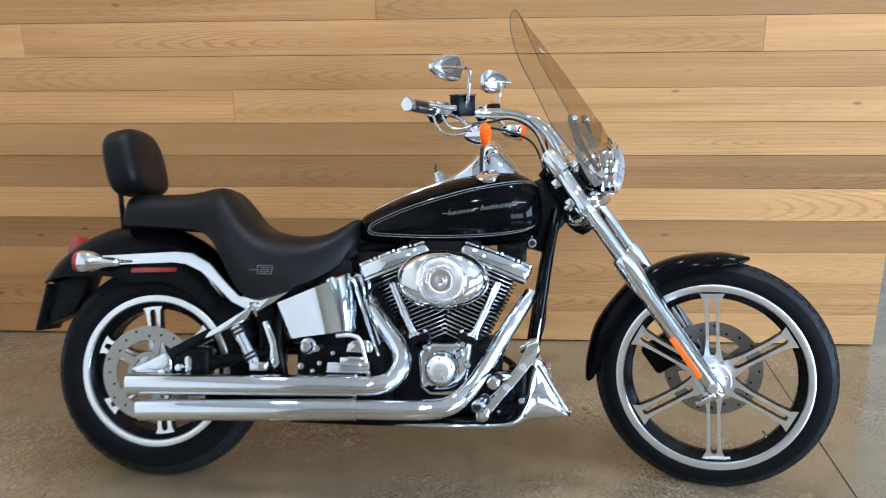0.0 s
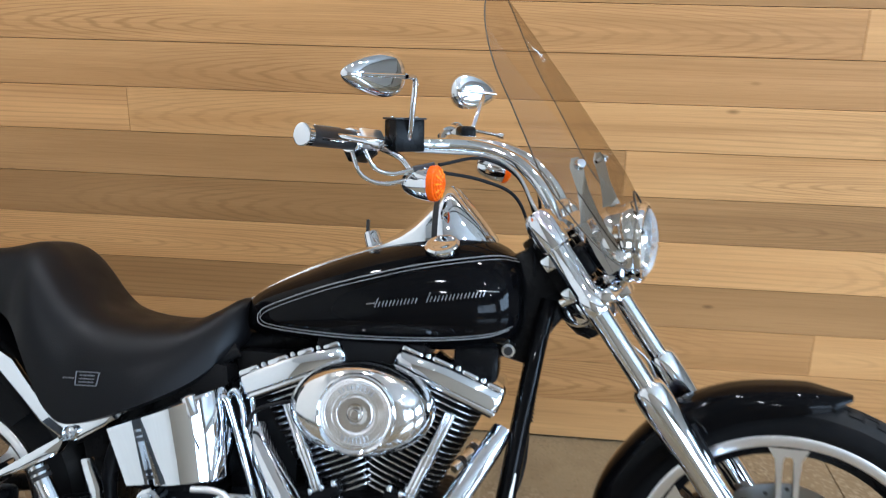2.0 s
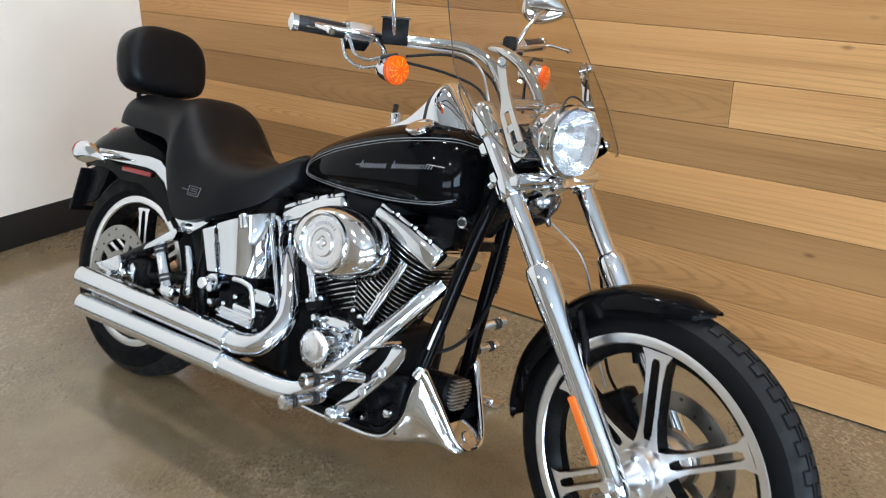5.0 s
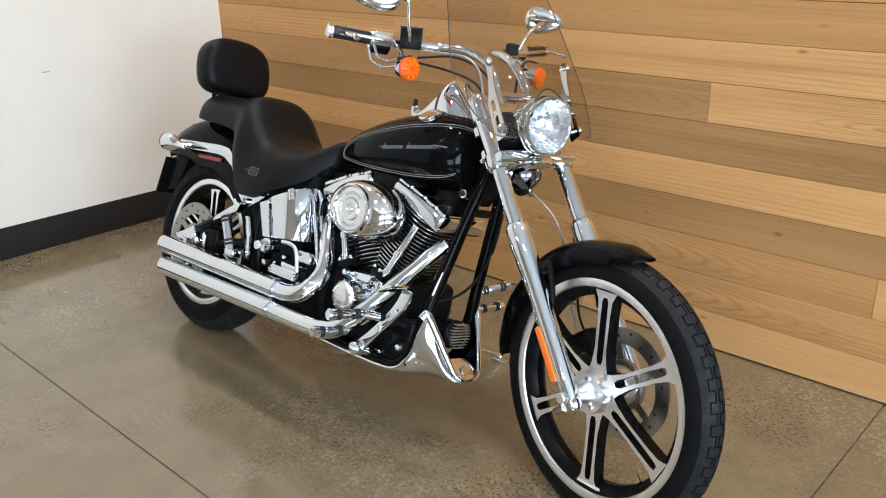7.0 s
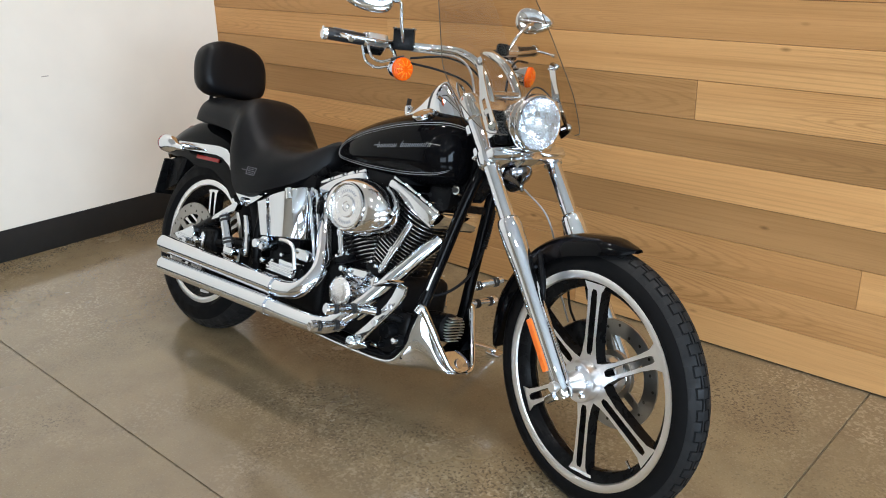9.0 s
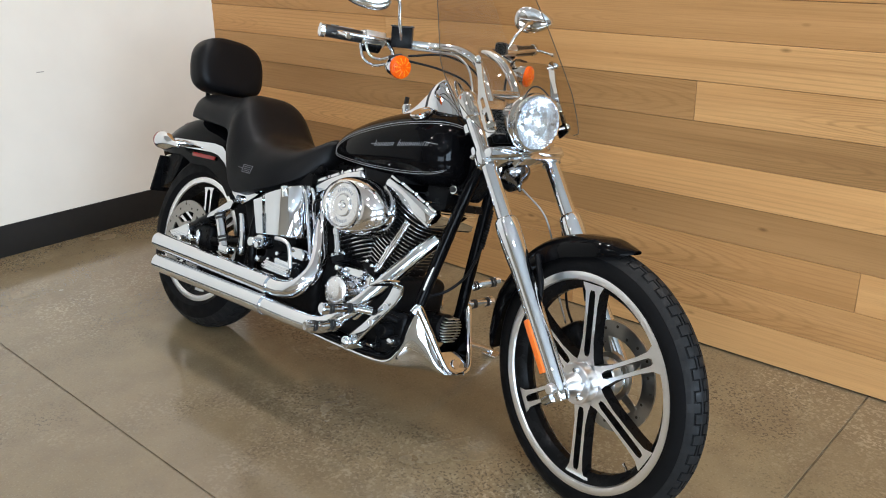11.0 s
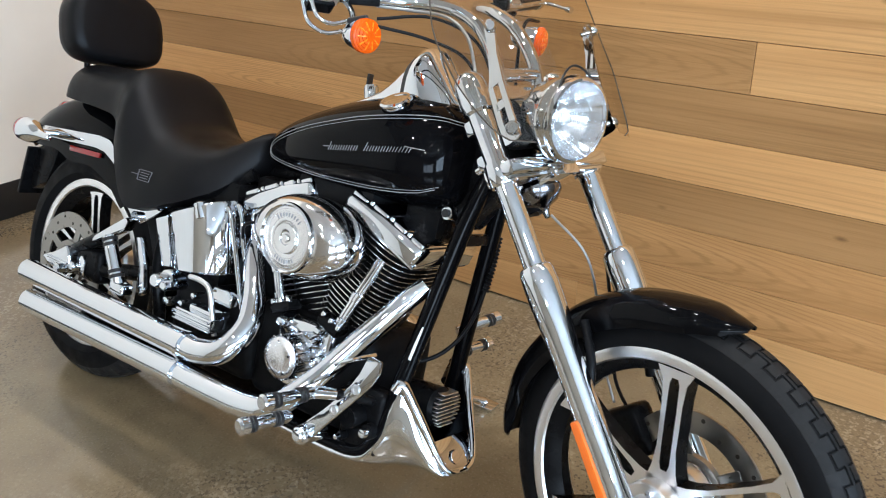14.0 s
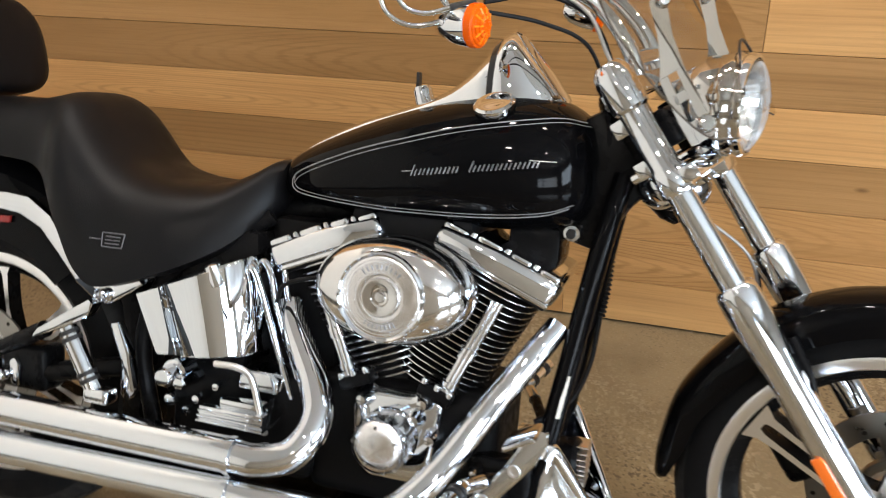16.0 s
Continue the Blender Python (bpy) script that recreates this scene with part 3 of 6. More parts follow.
REAR_AXLE = Matrix.Translation((-0.823, 0, 0.325))
wheel("rear_wheel", REAR_AXLE, 0.330, 0.082, 0.231, 0.066, 6, radians(97), "cast rear wheel with a polished rim")
brake_disc(REAR_AXLE, -0.118, 0.142, "drilled steel brake disc")
FRONT_AXLE = FORK @ Matrix.Translation((0.056, 0, 0))
front_wheel = wheel("front_wheel", FRONT_AXLE, 0.345, 0.0445, 0.279, 0.04, 6, radians(92 - 35.5), "six-spoke cast front wheel with a polished rim")
brake_disc(FRONT_AXLE, 0.072, 0.146, "drilled steel brake disc")
part("valve", tube([(0.02, 0.0, -0.25), (0.025, -0.01, -0.215)], 0.004, sides=8), BRUSHED, front_wheel)
part("sticker", slab([(-0.158, -0.03, -0.19), (-0.096, -0.03, -0.227), (-0.099, -0.03, -0.234), (-0.162, -0.03, -0.196)], (0, 0.0, 0), (0, 0.001, 0)), WHITE_MARK, front_wheel, "white balance sticker")

# tank: a teardrop of super-ellipse sections (u, top, bottom, half width)
TANK = [(-0.205, 0.792, 0.738, 0.02), (-0.18, 0.814, 0.730, 0.058), (-0.10, 0.855, 0.722, 0.107), (0.0, 0.896, 0.717, 0.137), (0.10, 0.927, 0.717, 0.151),
        (0.20, 0.947, 0.719, 0.153), (0.27, 0.946, 0.724, 0.148), (0.322, 0.928, 0.735, 0.128), (0.348, 0.902, 0.75, 0.098), (0.36, 0.87, 0.775, 0.06)]


def tank_side(u, w, lift=0.0):
    """The right flank of the tank at a place along it and a height."""
    top, low, half = interp(TANK, u)
    mid = low + 0.42 * (top - low)
    h = (top - mid) if w > mid else (mid - low)
    s = max(1 - abs((w - mid) / h) ** 2.5, 0.0) ** (1 / 2.2)
    return Vector((u, -(half * s + lift), w))


def tank_ring(u):
    top, low, half = interp(TANK, u)
    mid, ring = low + 0.42 * (top - low), []
    for k in range(40):
        a = 2 * math.pi * k / 40
        c, s = math.cos(a), math.sin(a)
        h = (top - mid) if s > 0 else (mid - low)
        ring.append(Vector((u, -half * math.copysign(abs(c) ** (2 / 2.2), c), mid + h * math.copysign(abs(s) ** (2 / 2.5), s))))
    return ring


us = [-0.205, -0.2, -0.19] + [-0.18 + 0.02 * k for k in range(23)] + [0.28, 0.295, 0.308, 0.318, 0.327, 0.335, 0.342, 0.348, 0.353, 0.357, 0.36]
tank = part("fuel_tank", loft([tank_ring(u) for u in sorted(set(round(q, 4) for q in us))]), BLACK_PAINT, bike, "gloss black teardrop fuel tank with grey pinstripes", angle=60)

# seat: two-step saddle (u, top, bottom of the skirt, half width)
SEAT = [(-0.914, 0.851, 0.782, 0.112), (-0.908, 0.864, 0.774, 0.128), (-0.88, 0.871, 0.77, 0.136), (-0.80, 0.872, 0.768, 0.139), (-0.72, 0.876, 0.763, 0.141), (-0.67, 0.886, 0.757, 0.143),
        (-0.64, 0.893, 0.743, 0.151), (-0.615, 0.892, 0.722, 0.167), (-0.59, 0.878, 0.688, 0.183), (-0.56, 0.846, 0.635, 0.192), (-0.53, 0.808, 0.587, 0.197), (-0.49, 0.772, 0.558, 0.199), (-0.43, 0.752, 0.568, 0.195),
        (-0.36, 0.746, 0.594, 0.182), (-0.30, 0.752, 0.622, 0.158), (-0.25, 0.775, 0.655, 0.125), (-0.215, 0.797, 0.695, 0.09), (-0.195, 0.798, 0.725, 0.06)]


def seat_ring(u):
    top, low, half = interp(SEAT, u)
    ring, h = [], top - low
    for k in range(41):
        a = math.pi * k / 40
        c, s = math.cos(a), math.sin(a)
        flare = 1.0 - 0.10 * s
        ring.append(Vector((u, -half * math.copysign(abs(c) ** 0.55, c) * flare, low + h * s ** 0.72 if h > 0 else low)))
    return [*ring, Vector((u, half * 0.8, low - 0.006)), Vector((u, -half * 0.8, low - 0.006))]


n_seat = 84
part("seat", loft([seat_ring(-0.914 + 0.719 * k / n_seat) for k in range(n_seat + 1)]), LEATHER, bike, "black vinyl two-up saddle", angle=50)

# backrest pad on its stay
def pad_ring(t, grow):
    """Outline of the pad at a depth t, in width and height."""
    out = []
    for k in range(40):
        a = 2 * math.pi * k / 40
        c, s = math.cos(a), math.sin(a)
        half = (0.145 if s > 0 else 0.145 - 0.006 * -s) * grow
        h = (0.118 if s > 0 else 0.092) * grow
        out.append(Vector((t, -half * math.copysign(abs(c) ** (2 / (3.0 if s > 0 else 4.2)), c), h * math.copysign(abs(s) ** (2 / (2.6 if s > 0 else 3.6)), s))))
    return out


PAD = Matrix.Translation((-0.925, 0, 0.96)) @ Matrix.Rotation(radians(-13), 4, "Y")
rings = [pad_ring(t, g) for t, g in ((-0.048, 0.5), (-0.047, 0.8), (-0.042, 0.92), (-0.03, 0.985), (-0.012, 1.0), (0.012, 1.0), (0.03, 0.985), (0.042, 0.93), (0.049, 0.8), (0.051, 0.5))]
part("backrest_pad", loft(rings), LEATHER, bike, "black padded vinyl backrest", PAD, angle=60)
stay = tube([(-0.94, -0.05, 0.76), (-0.95, -0.05, 0.85), (-0.962, -0.05, 0.95)], 0.008)
tube([(-0.94, 0.05, 0.76), (-0.95, 0.05, 0.85), (-0.962, 0.05, 0.95)], 0.008, bm=stay)
part("backrest_stay", stay, BLACK_SATIN, bike)


# rear fender: an arch over the wheel with deep sides
def arch(path, half, depth, thick, n=14, crown=0.35):
    """A fender along (x, z, half, depth) stations in the y-symmetric plane, of the given sheet thickness."""
    rings = []
    for i, (x, z, hw, dp) in enumerate(path):
        a, b = path[max(i - 1, 0)], path[min(i + 1, len(path) - 1)]
        d = Vector((b[0] - a[0], 0, b[1] - a[1])).normalized()
        nrm = Vector((-d.z, 0, d.x))
        if nrm.z < 0 and i == 0:
            nrm = -nrm
        line = []
        for k in range(n + 1):
            t = 2 * k / n - 1
            y = hw * math.copysign(min(abs(t) * 1.45, 1.0) ** 0.9, t)
            drop = dp * max(0.0, (abs(t) - 0.62) / 0.38) + crown * hw * min(abs(t) / 0.69, 1.0) ** 2.6
            line.append((y, drop))
        outer = [Vector((x, y, z)) - nrm * dr for y, dr in line]
        inner = [Vector((x, y * (1 - thick / hw), z)) - nrm * (dr + thick * (0.2 if abs(y) > 0.95 * hw else 1.0)) for y, dr in line]
        rings.append(outer + inner[::-1])
    return loft(rings)


def station(table, n):
    lo, hi = table[0][0], table[-1][0]
    return [interp(table, lo + (hi - lo) * k / n) for k in range(n + 1)]


REAR_F = [(0, -1.215, 0.598, 0.03, 0.004), (0.1, -1.17, 0.645, 0.08, 0.022), (0.22, -1.115, 0.694, 0.1, 0.065), (0.36, -1.03, 0.746, 0.106, 0.105), (0.5, -0.935, 0.776, 0.108, 0.14), (0.62, -0.84, 0.776, 0.108, 0.142),
          (0.75, -0.735, 0.745, 0.108, 0.12), (0.88, -0.635, 0.68, 0.106, 0.10), (1.0, -0.56, 0.59, 0.102, 0.08)]
part("rear_fender", arch(station(REAR_F, 40), 0, 0, 0.004), BLACK_PAINT, bike, "gloss black rear fender", angle=50)

FEN = [(math.radians(a), r, h, d) for a, r, h, d in ((40, 0.372, 0.014, 0.004), (46, 0.37, 0.042, 0.014), (55, 0.372, 0.056, 0.026), (75, 0.375, 0.06, 0.038), (95, 0.376, 0.061, 0.042), (120, 0.378, 0.06, 0.04), (138, 0.378, 0.055, 0.03), (147, 0.38, 0.045, 0.016), (150, 0.381, 0.03, 0.006))]
FRONT_F = [(k, 0.056 + r * math.cos(a), r * math.sin(a), h, d) for k, (a, r, h, d) in enumerate(FEN)]
part("front_fender", arch([tuple(q) for q in station(FRONT_F, 44)][::-1], 0, 0, 0.0035), BLACK_PAINT, bike, "gloss black front fender", FORK, angle=50)


# fork: sliders, tubes, clamps
for s in (-1, 1):
    y = 0.114 * s
    leg = part("fork_slider", lathe([(0.0, -0.035), (0.018, -0.034), (0.022, -0.025), (0.024, 0.0), (0.0245, 0.05), (0.0255, 0.2), (0.027, 0.31), (0.03, 0.345), (0.032, 0.385), (0.0325, 0.42), (0.0315, 0.443), (0.029, 0.452), (0.026, 0.455), (0.0, 0.455)], (0.055, y, 0), (0, 0, 1), 32), CHROME, bike, "chromed fork slider", FORK)
    part("fork_tube", lathe([(0.0, 0.44), (0.0208, 0.44), (0.0208, 0.62), (0.0, 0.62)], (0.055, y, 0), (0, 0, 1), 32), CHROME, bike, "", FORK)
    part("fork_cover", lathe([(0.0, 0.61), (0.026, 0.61), (0.028, 0.615), (0.028, 0.65), (0.0235, 0.656), (0.0235, 0.75), (0.029, 0.755), (0.0305, 0.77), (0.0305, 0.805), (0.028, 0.818), (0.02, 0.828), (0.0, 0.83)], (0.055, y, 0), (0, 0, 1), 32), CHROME, bike, "", FORK)
    part("reflector", slab([(0.036, 0, 0.043), (0.050, 0, 0.043), (0.054, 0, 0.05), (0.054, 0, 0.175), (0.050, 0, 0.183), (0.036, 0, 0.183)], (-0.002, y + s * 0.021, 0), (0, s * 0.008, 0), 0.003), ORANGE, leg, "orange plastic reflector")
part("lamp_crossbar", slab([(0.075, -0.135, 0), (0.1, -0.13, 0), (0.112, 0.0, 0), (0.1, 0.13, 0), (0.075, 0.135, 0)], (0, 0, 0.618), (0, 0, 0.026), 0.006), CHROME, bike, "", FORK)
for s in (-1, 1):
    for z in (0.665, 0.735):
        part("clamp_lug", box(0.016, 0.04, s * 0.114 - 0.014, s * 0.114 + 0.014, z - 0.014, z + 0.014, 0.005), CHROME, bike, "", FORK)
part("lower_clamp", slab([(0.03, -0.135, 0), (0.085, -0.13, 0), (0.085, 0.13, 0), (0.03, 0.135, 0), (-0.02, 0.04, 0), (-0.02, -0.04, 0)], (0, 0, 0.612), (0, 0, 0.036), 0.008), CHROME, bike, "chromed lower fork clamp", FORK)
part("upper_clamp", slab([(0.03, -0.135, 0), (0.085, -0.13, 0), (0.085, 0.13, 0), (0.03, 0.135, 0), (-0.02, 0.04, 0), (-0.02, -0.04, 0)], (0, 0, 0.765), (0, 0, 0.03), 0.007), CHROME, bike, "chromed upper fork clamp", FORK)
part("steering_head", lathe([(0.0, 0.56), (0.02, 0.565), (0.034, 0.585), (0.04, 0.61), (0.04, 0.77), (0.0, 0.77)], (0, 0, 0), (0, 0, 1), 32), BLACK_SATIN, bike, "", FORK)
part("front_axle", lathe([(0.0, -0.15), (0.012, -0.15), (0.014, -0.145), (0.014, -0.12), (0.0165, -0.104), (0.019, -0.102), (0.029, -0.068), (0.031, -0.064), (0.031, -0.055), (0.0, -0.05)], (0.056, 0, 0), (0, 1, 0), 24), SATIN, bike, "polished cone spacer on the axle", FORK, angle=25)
part("axle_clamp", lathe([(0.0, -0.035), (0.009, -0.033), (0.011, -0.025), (0.011, 0.028), (0.0, 0.032)], (0.02, -0.125, -0.02), (1, -0.3, 0), 16), CHROME, bike, "", FORK)

# handlebar: rises from the top clamp, sweeps back to the grips
BAR = [(0.065, -0.048, 0.783), (0.076, -0.051, 0.84), (0.075, -0.049, 0.89), (0.059, -0.049, 0.942), (0.014, -0.058, 1.0), (-0.052, -0.1, 1.052), (-0.099, -0.209, 1.09), (-0.112, -0.288, 1.108), (-0.128, -0.40, 1.132)]
hb = tube(BAR[:8], 0.0135, sides=16)
tube([(x, -y, z) for x, y, z in BAR[:8]], 0.0135, sides=16, bm=hb)
tube([(0.073, -0.05, 0.82), (0.073, 0.05, 0.82)], 0.0135, sides=16, bm=hb)
part("handlebar", hb, CHROME, bike, "chromed pullback handlebar", FORK)
for s in (-1, 1):
    q = [Vector((x, -s * y, z)) for x, y, z in BAR]
    a, b = q[7], q[8]
    d = (b - a).normalized()
    grip = part("grip", tube([a - d * 0.012, b - d * 0.012], 0.0175, sides=20), PLASTIC, bike, "black rubber grip with chrome bands", FORK)
    part("grip_end", lathe([(0.0, 0.0), (0.017, 0.001), (0.0195, 0.004), (0.0195, 0.016), (0.016, 0.018), (0.0, 0.018)][::-1], b - d * 0.016, d, 24), CHROME, grip)
    for k in (0.6, 2.2, 4.0):
        side = d.cross(Vector((0, 0, 1))).normalized()
        r = (math.cos(k) * side + math.sin(k) * side.cross(d)) * 0.0172
        part("grip_inlay", tube([a + r + d * 0.02, a + r * 1.03 + d * 0.05, b + r - d * 0.03], 0.0025, sides=8), CHROME, grip)
    # switch housing and master cylinder
    c = a - d * 0.035
    m = Matrix.Translation(c) @ frame_of(d)
    part("switch_housing", lathe([(0.0, -0.032), (0.02, -0.032), (0.025, -0.026), (0.025, 0.022), (0.021, 0.03), (0.0, 0.03)], (0, 0, 0), (0, 0, 1), 24), CHROME, bike, "", FORK @ m)
    under = Vector((0.581, 0, 0.814))
    part("switch_pod", box(-0.017, 0.017, -0.016, 0.016, -0.03, 0.024, 0.006, 3), BLACK_SATIN, bike, "black lower switch case", FORK @ Matrix.Translation(c - under * 0.017) @ frame_of(d))
    for k in (-0.012, 0.01):
        part("switch_button", lathe([(0.0, 0.007), (0.005, 0.006), (0.006, 0.003), (0.006, -0.004)], c + d * k - Vector((0.814, 0, -0.581)) * 0.024, (-0.814, 0, 0.581), 14), PLASTIC, bike, "", FORK)
    e = a - d * 0.085
    up = Vector((0.581, 0, 0.814))
    res = part("brake_reservoir" if s < 0 else "clutch_perch", box(-0.022, 0.022, -0.03, 0.03, -0.028, 0.03, 0.003) if s < 0 else box(-0.018, 0.018, -0.026, 0.026, -0.022, 0.016, 0.013, 4), BLACK_SATIN, bike, "black rectangular reservoir" if s < 0 else "rounded black clutch perch", FORK @ Matrix.Translation((-0.054, s * 0.185, 1.074)) @ Matrix.Rotation(RAKE, 4, "Y") @ Matrix.Rotation(-s * radians(-38), 4, "Z"))
    if s < 0:
        part("reservoir_lid", box(-0.0235, 0.0235, -0.033, 0.033, 0.03, 0.0335, 0.0012), PLASTIC, res)
        for y in (-0.026, 0.026):
            part("lid_screw", lathe([(0.0, 0.036), (0.003, 0.0358), (0.0036, 0.0345), (0.0036, 0.033)], (0, y, 0), (0, 0, 1), 10), CHROME, res)
    ahead = Vector((0.814, 0, -0.581))
    part("lever", tube([e + ahead * 0.028, a + ahead * 0.045 - d * 0.02, a.lerp(b, 0.35) + ahead * 0.04, a.lerp(b, 0.75) + ahead * 0.05, Vector((-0.03, s * 0.378, 1.045))], lambda t: 0.0066 - 0.0022 * t + (0.0035 if t > 0.96 else 0.0), sides=12), CHROME, bike, "polished hand lever", FORK)
    part("lever_perch", box(-0.02, 0.02, -0.016, 0.016, -0.03, 0.03, 0.006), SATIN, bike, "", FORK @ Matrix.Translation(e + d * 0.045 + ahead * 0.012) @ frame_of(d))
    # turn signal on a short stem below the perch
    sg = Vector((-0.042, s * 0.234, 0.967))
    fwd = Vector((0.814, 0, -0.581)) if s < 0 else Vector((0.62, 0.53, -0.58)).normalized()
    part("signal_stem", tube([e + Vector((0, 0, -0.01)), (e + sg) / 2 + Vector((0.0, 0, 0.01)), sg - fwd * 0.025 + Vector((0, 0, 0.012))], 0.006), CHROME, bike, "", FORK)
    sig = part("turn_signal", lathe([(0.0, -0.062), (0.012, -0.058), (0.022, -0.045), (0.03, -0.02), (0.032, 0.0), (0.0, 0.0)], sg, fwd, 32), CHROME, bike, "chrome bullet turn signal with an amber lens", FORK)
    lens = lathe([(0.031, -0.001), (0.0325, 0.004), (0.0315, 0.011), (0.0285, 0.0125), (0.028, 0.0145), (0.0235, 0.0155), (0.023, 0.0175), (0.0175, 0.0185), (0.017, 0.0205), (0.011, 0.021), (0.0105, 0.0225), (0.0, 0.023)], sg, fwd, 32)
    lens = part("lens", lens, AMBER, sig, "amber ribbed lens")
    # radial ribs, coloured brighter than the lens to imitate lit facets
    for k in range(10):
        a1 = 2 * math.pi * k / 10
        side = fwd.cross(Vector((0, 0, 1))).normalized()
        ray = side * math.cos(a1) + side.cross(fwd) * math.sin(a1)
        part("lens_rib", tube([sg + fwd * 0.0215 + ray * 0.009, sg + fwd * 0.016 + ray * 0.026], 0.0016, sides=5, curve=False), AMBER_GLINT, sig)
    # mirror: stem and teardrop head
    top = Vector((0.026, -0.237, 1.131)) if s < 0 else Vector((-0.049, 0.264, 1.176))
    part("mirror_stem", tube([(-0.05, -0.195, 1.06), (-0.028, -0.204, 1.077), (0.0, -0.215, 1.102), (0.028, -0.222, 1.13), (0.033, -0.23, 1.139), (0.03, -0.252, 1.142)] if s < 0 else [(-0.06, 0.205, 1.065), (-0.045, 0.21, 1.076), (-0.02, 0.228, 1.1), (0.0, 0.265, 1.128), (0.0, 0.292, 1.14)], 0.0055, n=6), CHROME, bike, "", FORK)
    rear = Vector((-0.814, 0.0, 0.581))
    # the two heads are set at different angles
    out = Vector((-0.32, -0.926, 0.2)).normalized() if s < 0 else Vector((0.46, 0.79, -0.4)).normalized()
    back = (rear - rear.dot(out) * out).normalized()
    vert = out.cross(back).normalized()
    if vert.z < 0:
        vert = -vert
    rings = []
    for dep, g in ((0.0, 0.4), (0.001, 0.74), (0.004, 0.88), (0.011, 0.97), (0.02, 1.0), (0.026, 0.985)):
        ring = []
        for k in range(36):
            t = 2 * math.pi * k / 36
            cx, cz = math.cos(t), math.sin(t)
            lenx = (0.092 if s < 0 else 0.082) if cx > 0 else 0.046
            hz = (0.039 if s < 0 else 0.043) * (1 - 0.25 * max(cx, 0) ** 2)
            ring.append(top + out * (0.05 + g * lenx * math.copysign(abs(cx) ** (1.15 if cx > 0 else 0.85), cx)) + vert * (0.014 + g * hz * math.copysign(abs(cz) ** 0.9, cz)) + back * dep)
        rings.append(ring)
    mir = part("mirror", loft(rings), CHROME, bike, "chrome teardrop mirror", FORK, angle=60)
    part("mirror_rib", tube([top + out * 0.02 + vert * 0.012 - back * 0.002, top + out * 0.118 + vert * 0.012 - back * 0.001], 0.004), CHROME, mir)

# headlamp
FWD = Vector((0.813, -0.035, -0.581))
HL = Vector((0.171, -0.014, 0.677))
lampb = part("headlamp", lathe([(0.0, -0.105), (0.03, -0.1), (0.056, -0.082), (0.069, -0.055), (0.072, -0.03), (0.0775, -0.026), (0.0795, -0.018), (0.0785, -0.01), (0.0745, -0.006), (0.074, -0.002), (0.077, 0.001), (0.0775, 0.007), (0.075, 0.012), (0.0705, 0.013), (0.069, 0.006)], HL, FWD, 56), CHROME, bike, "round chrome headlamp with a ringed bezel", FORK)
part("reflector_bowl", lathe([(0.0, -0.055), (0.014, -0.054), (0.03, -0.046), (0.044, -0.034), (0.057, -0.017), (0.069, 0.005)], HL, FWD, 36), material("lamp_reflector", (0.82, 0.84, 0.87), 0.2, 1.0, grain=0.2, scale=60, bump=0.12, bump_scale=160), lampb, angle=4)
part("bulb_shield", lathe([(0.0, -0.01), (0.006, -0.011), (0.0085, -0.015), (0.0085, -0.04), (0.0, -0.05)], HL, FWD, 20), SATIN, lampb)
hg = part("headlamp_glass", lathe([(r, 0.008 + 0.027 * (1 - (r / 0.07) ** 2) ** 0.6) for r in (0.07, 0.0695, 0.068, 0.065, 0.06, 0.053, 0.044, 0.034, 0.023, 0.012, 0.0)], HL, FWD, 48), CLEAR, lampb, "clear fluted lens")
hg.visible_shadow = False
flute = bmesh.new()
side, upw = Vector((0.043, 0.999, 0)), Vector((0.58, -0.025, 0.814))
for k in range(-15, 16):
    yy = k * 0.0043
    hh = math.sqrt(max(0.067 ** 2 - yy ** 2, 0)) * 0.97
    for z0, z1 in ((-hh, -0.034), (-0.03, -0.006), (0.002, 0.024), (0.028, hh)):
        z0, z1 = max(z0, -hh), min(z1, hh)
        if z1 > z0:
            zs = [z0 + (z1 - z0) * i / 5 for i in range(6)]
            tube([HL + FWD * (0.0065 + 0.027 * (1 - (yy * yy + z * z) / 0.0049) ** 0.6) + side * yy + upw * z for z in zs], 0.0004, sides=5, bm=flute, curve=False)
part("lens_flutes", flute, material("fluted_glass", (0.85, 0.87, 0.9), 0.15, 0.6, grain=0.3, scale=50), lampb)
part("lamp_bracket", box(-0.03, 0.05, -0.03, 0.03, 0.60, 0.66, 0.008), CHROME, bike, "", FORK @ Matrix.Translation((0.06, 0, 0.0)))

# windshield: a bowed sheet with an arch cut over the lamp (height, half width)
EDGE = [(0.64, 0.12), (0.646, 0.145), (0.66, 0.165), (0.69, 0.184), (0.74, 0.203), (0.80, 0.217), (0.87, 0.22), (0.93, 0.21), (1.0, 0.197), (1.08, 0.179), (1.15, 0.147), (1.2, 0.104), (1.225, 0.062), (1.236, 0.02)]
SHIELD = FORK @ Matrix.Translation((0, -0.012, 0))


def shield(y, z):
    return Vector((0.218 - 1.8 * y * y - 0.03 * max(0, z - 1.0) - 0.12 * max(0, 0.8 - z), y, z))


def cutout(y):
    """The lower edge of the sheet: an arch over the lamp between two rounded lobes."""
    return 0.762 - 14.8 * y * y if abs(y) < 0.09 else 0.6415


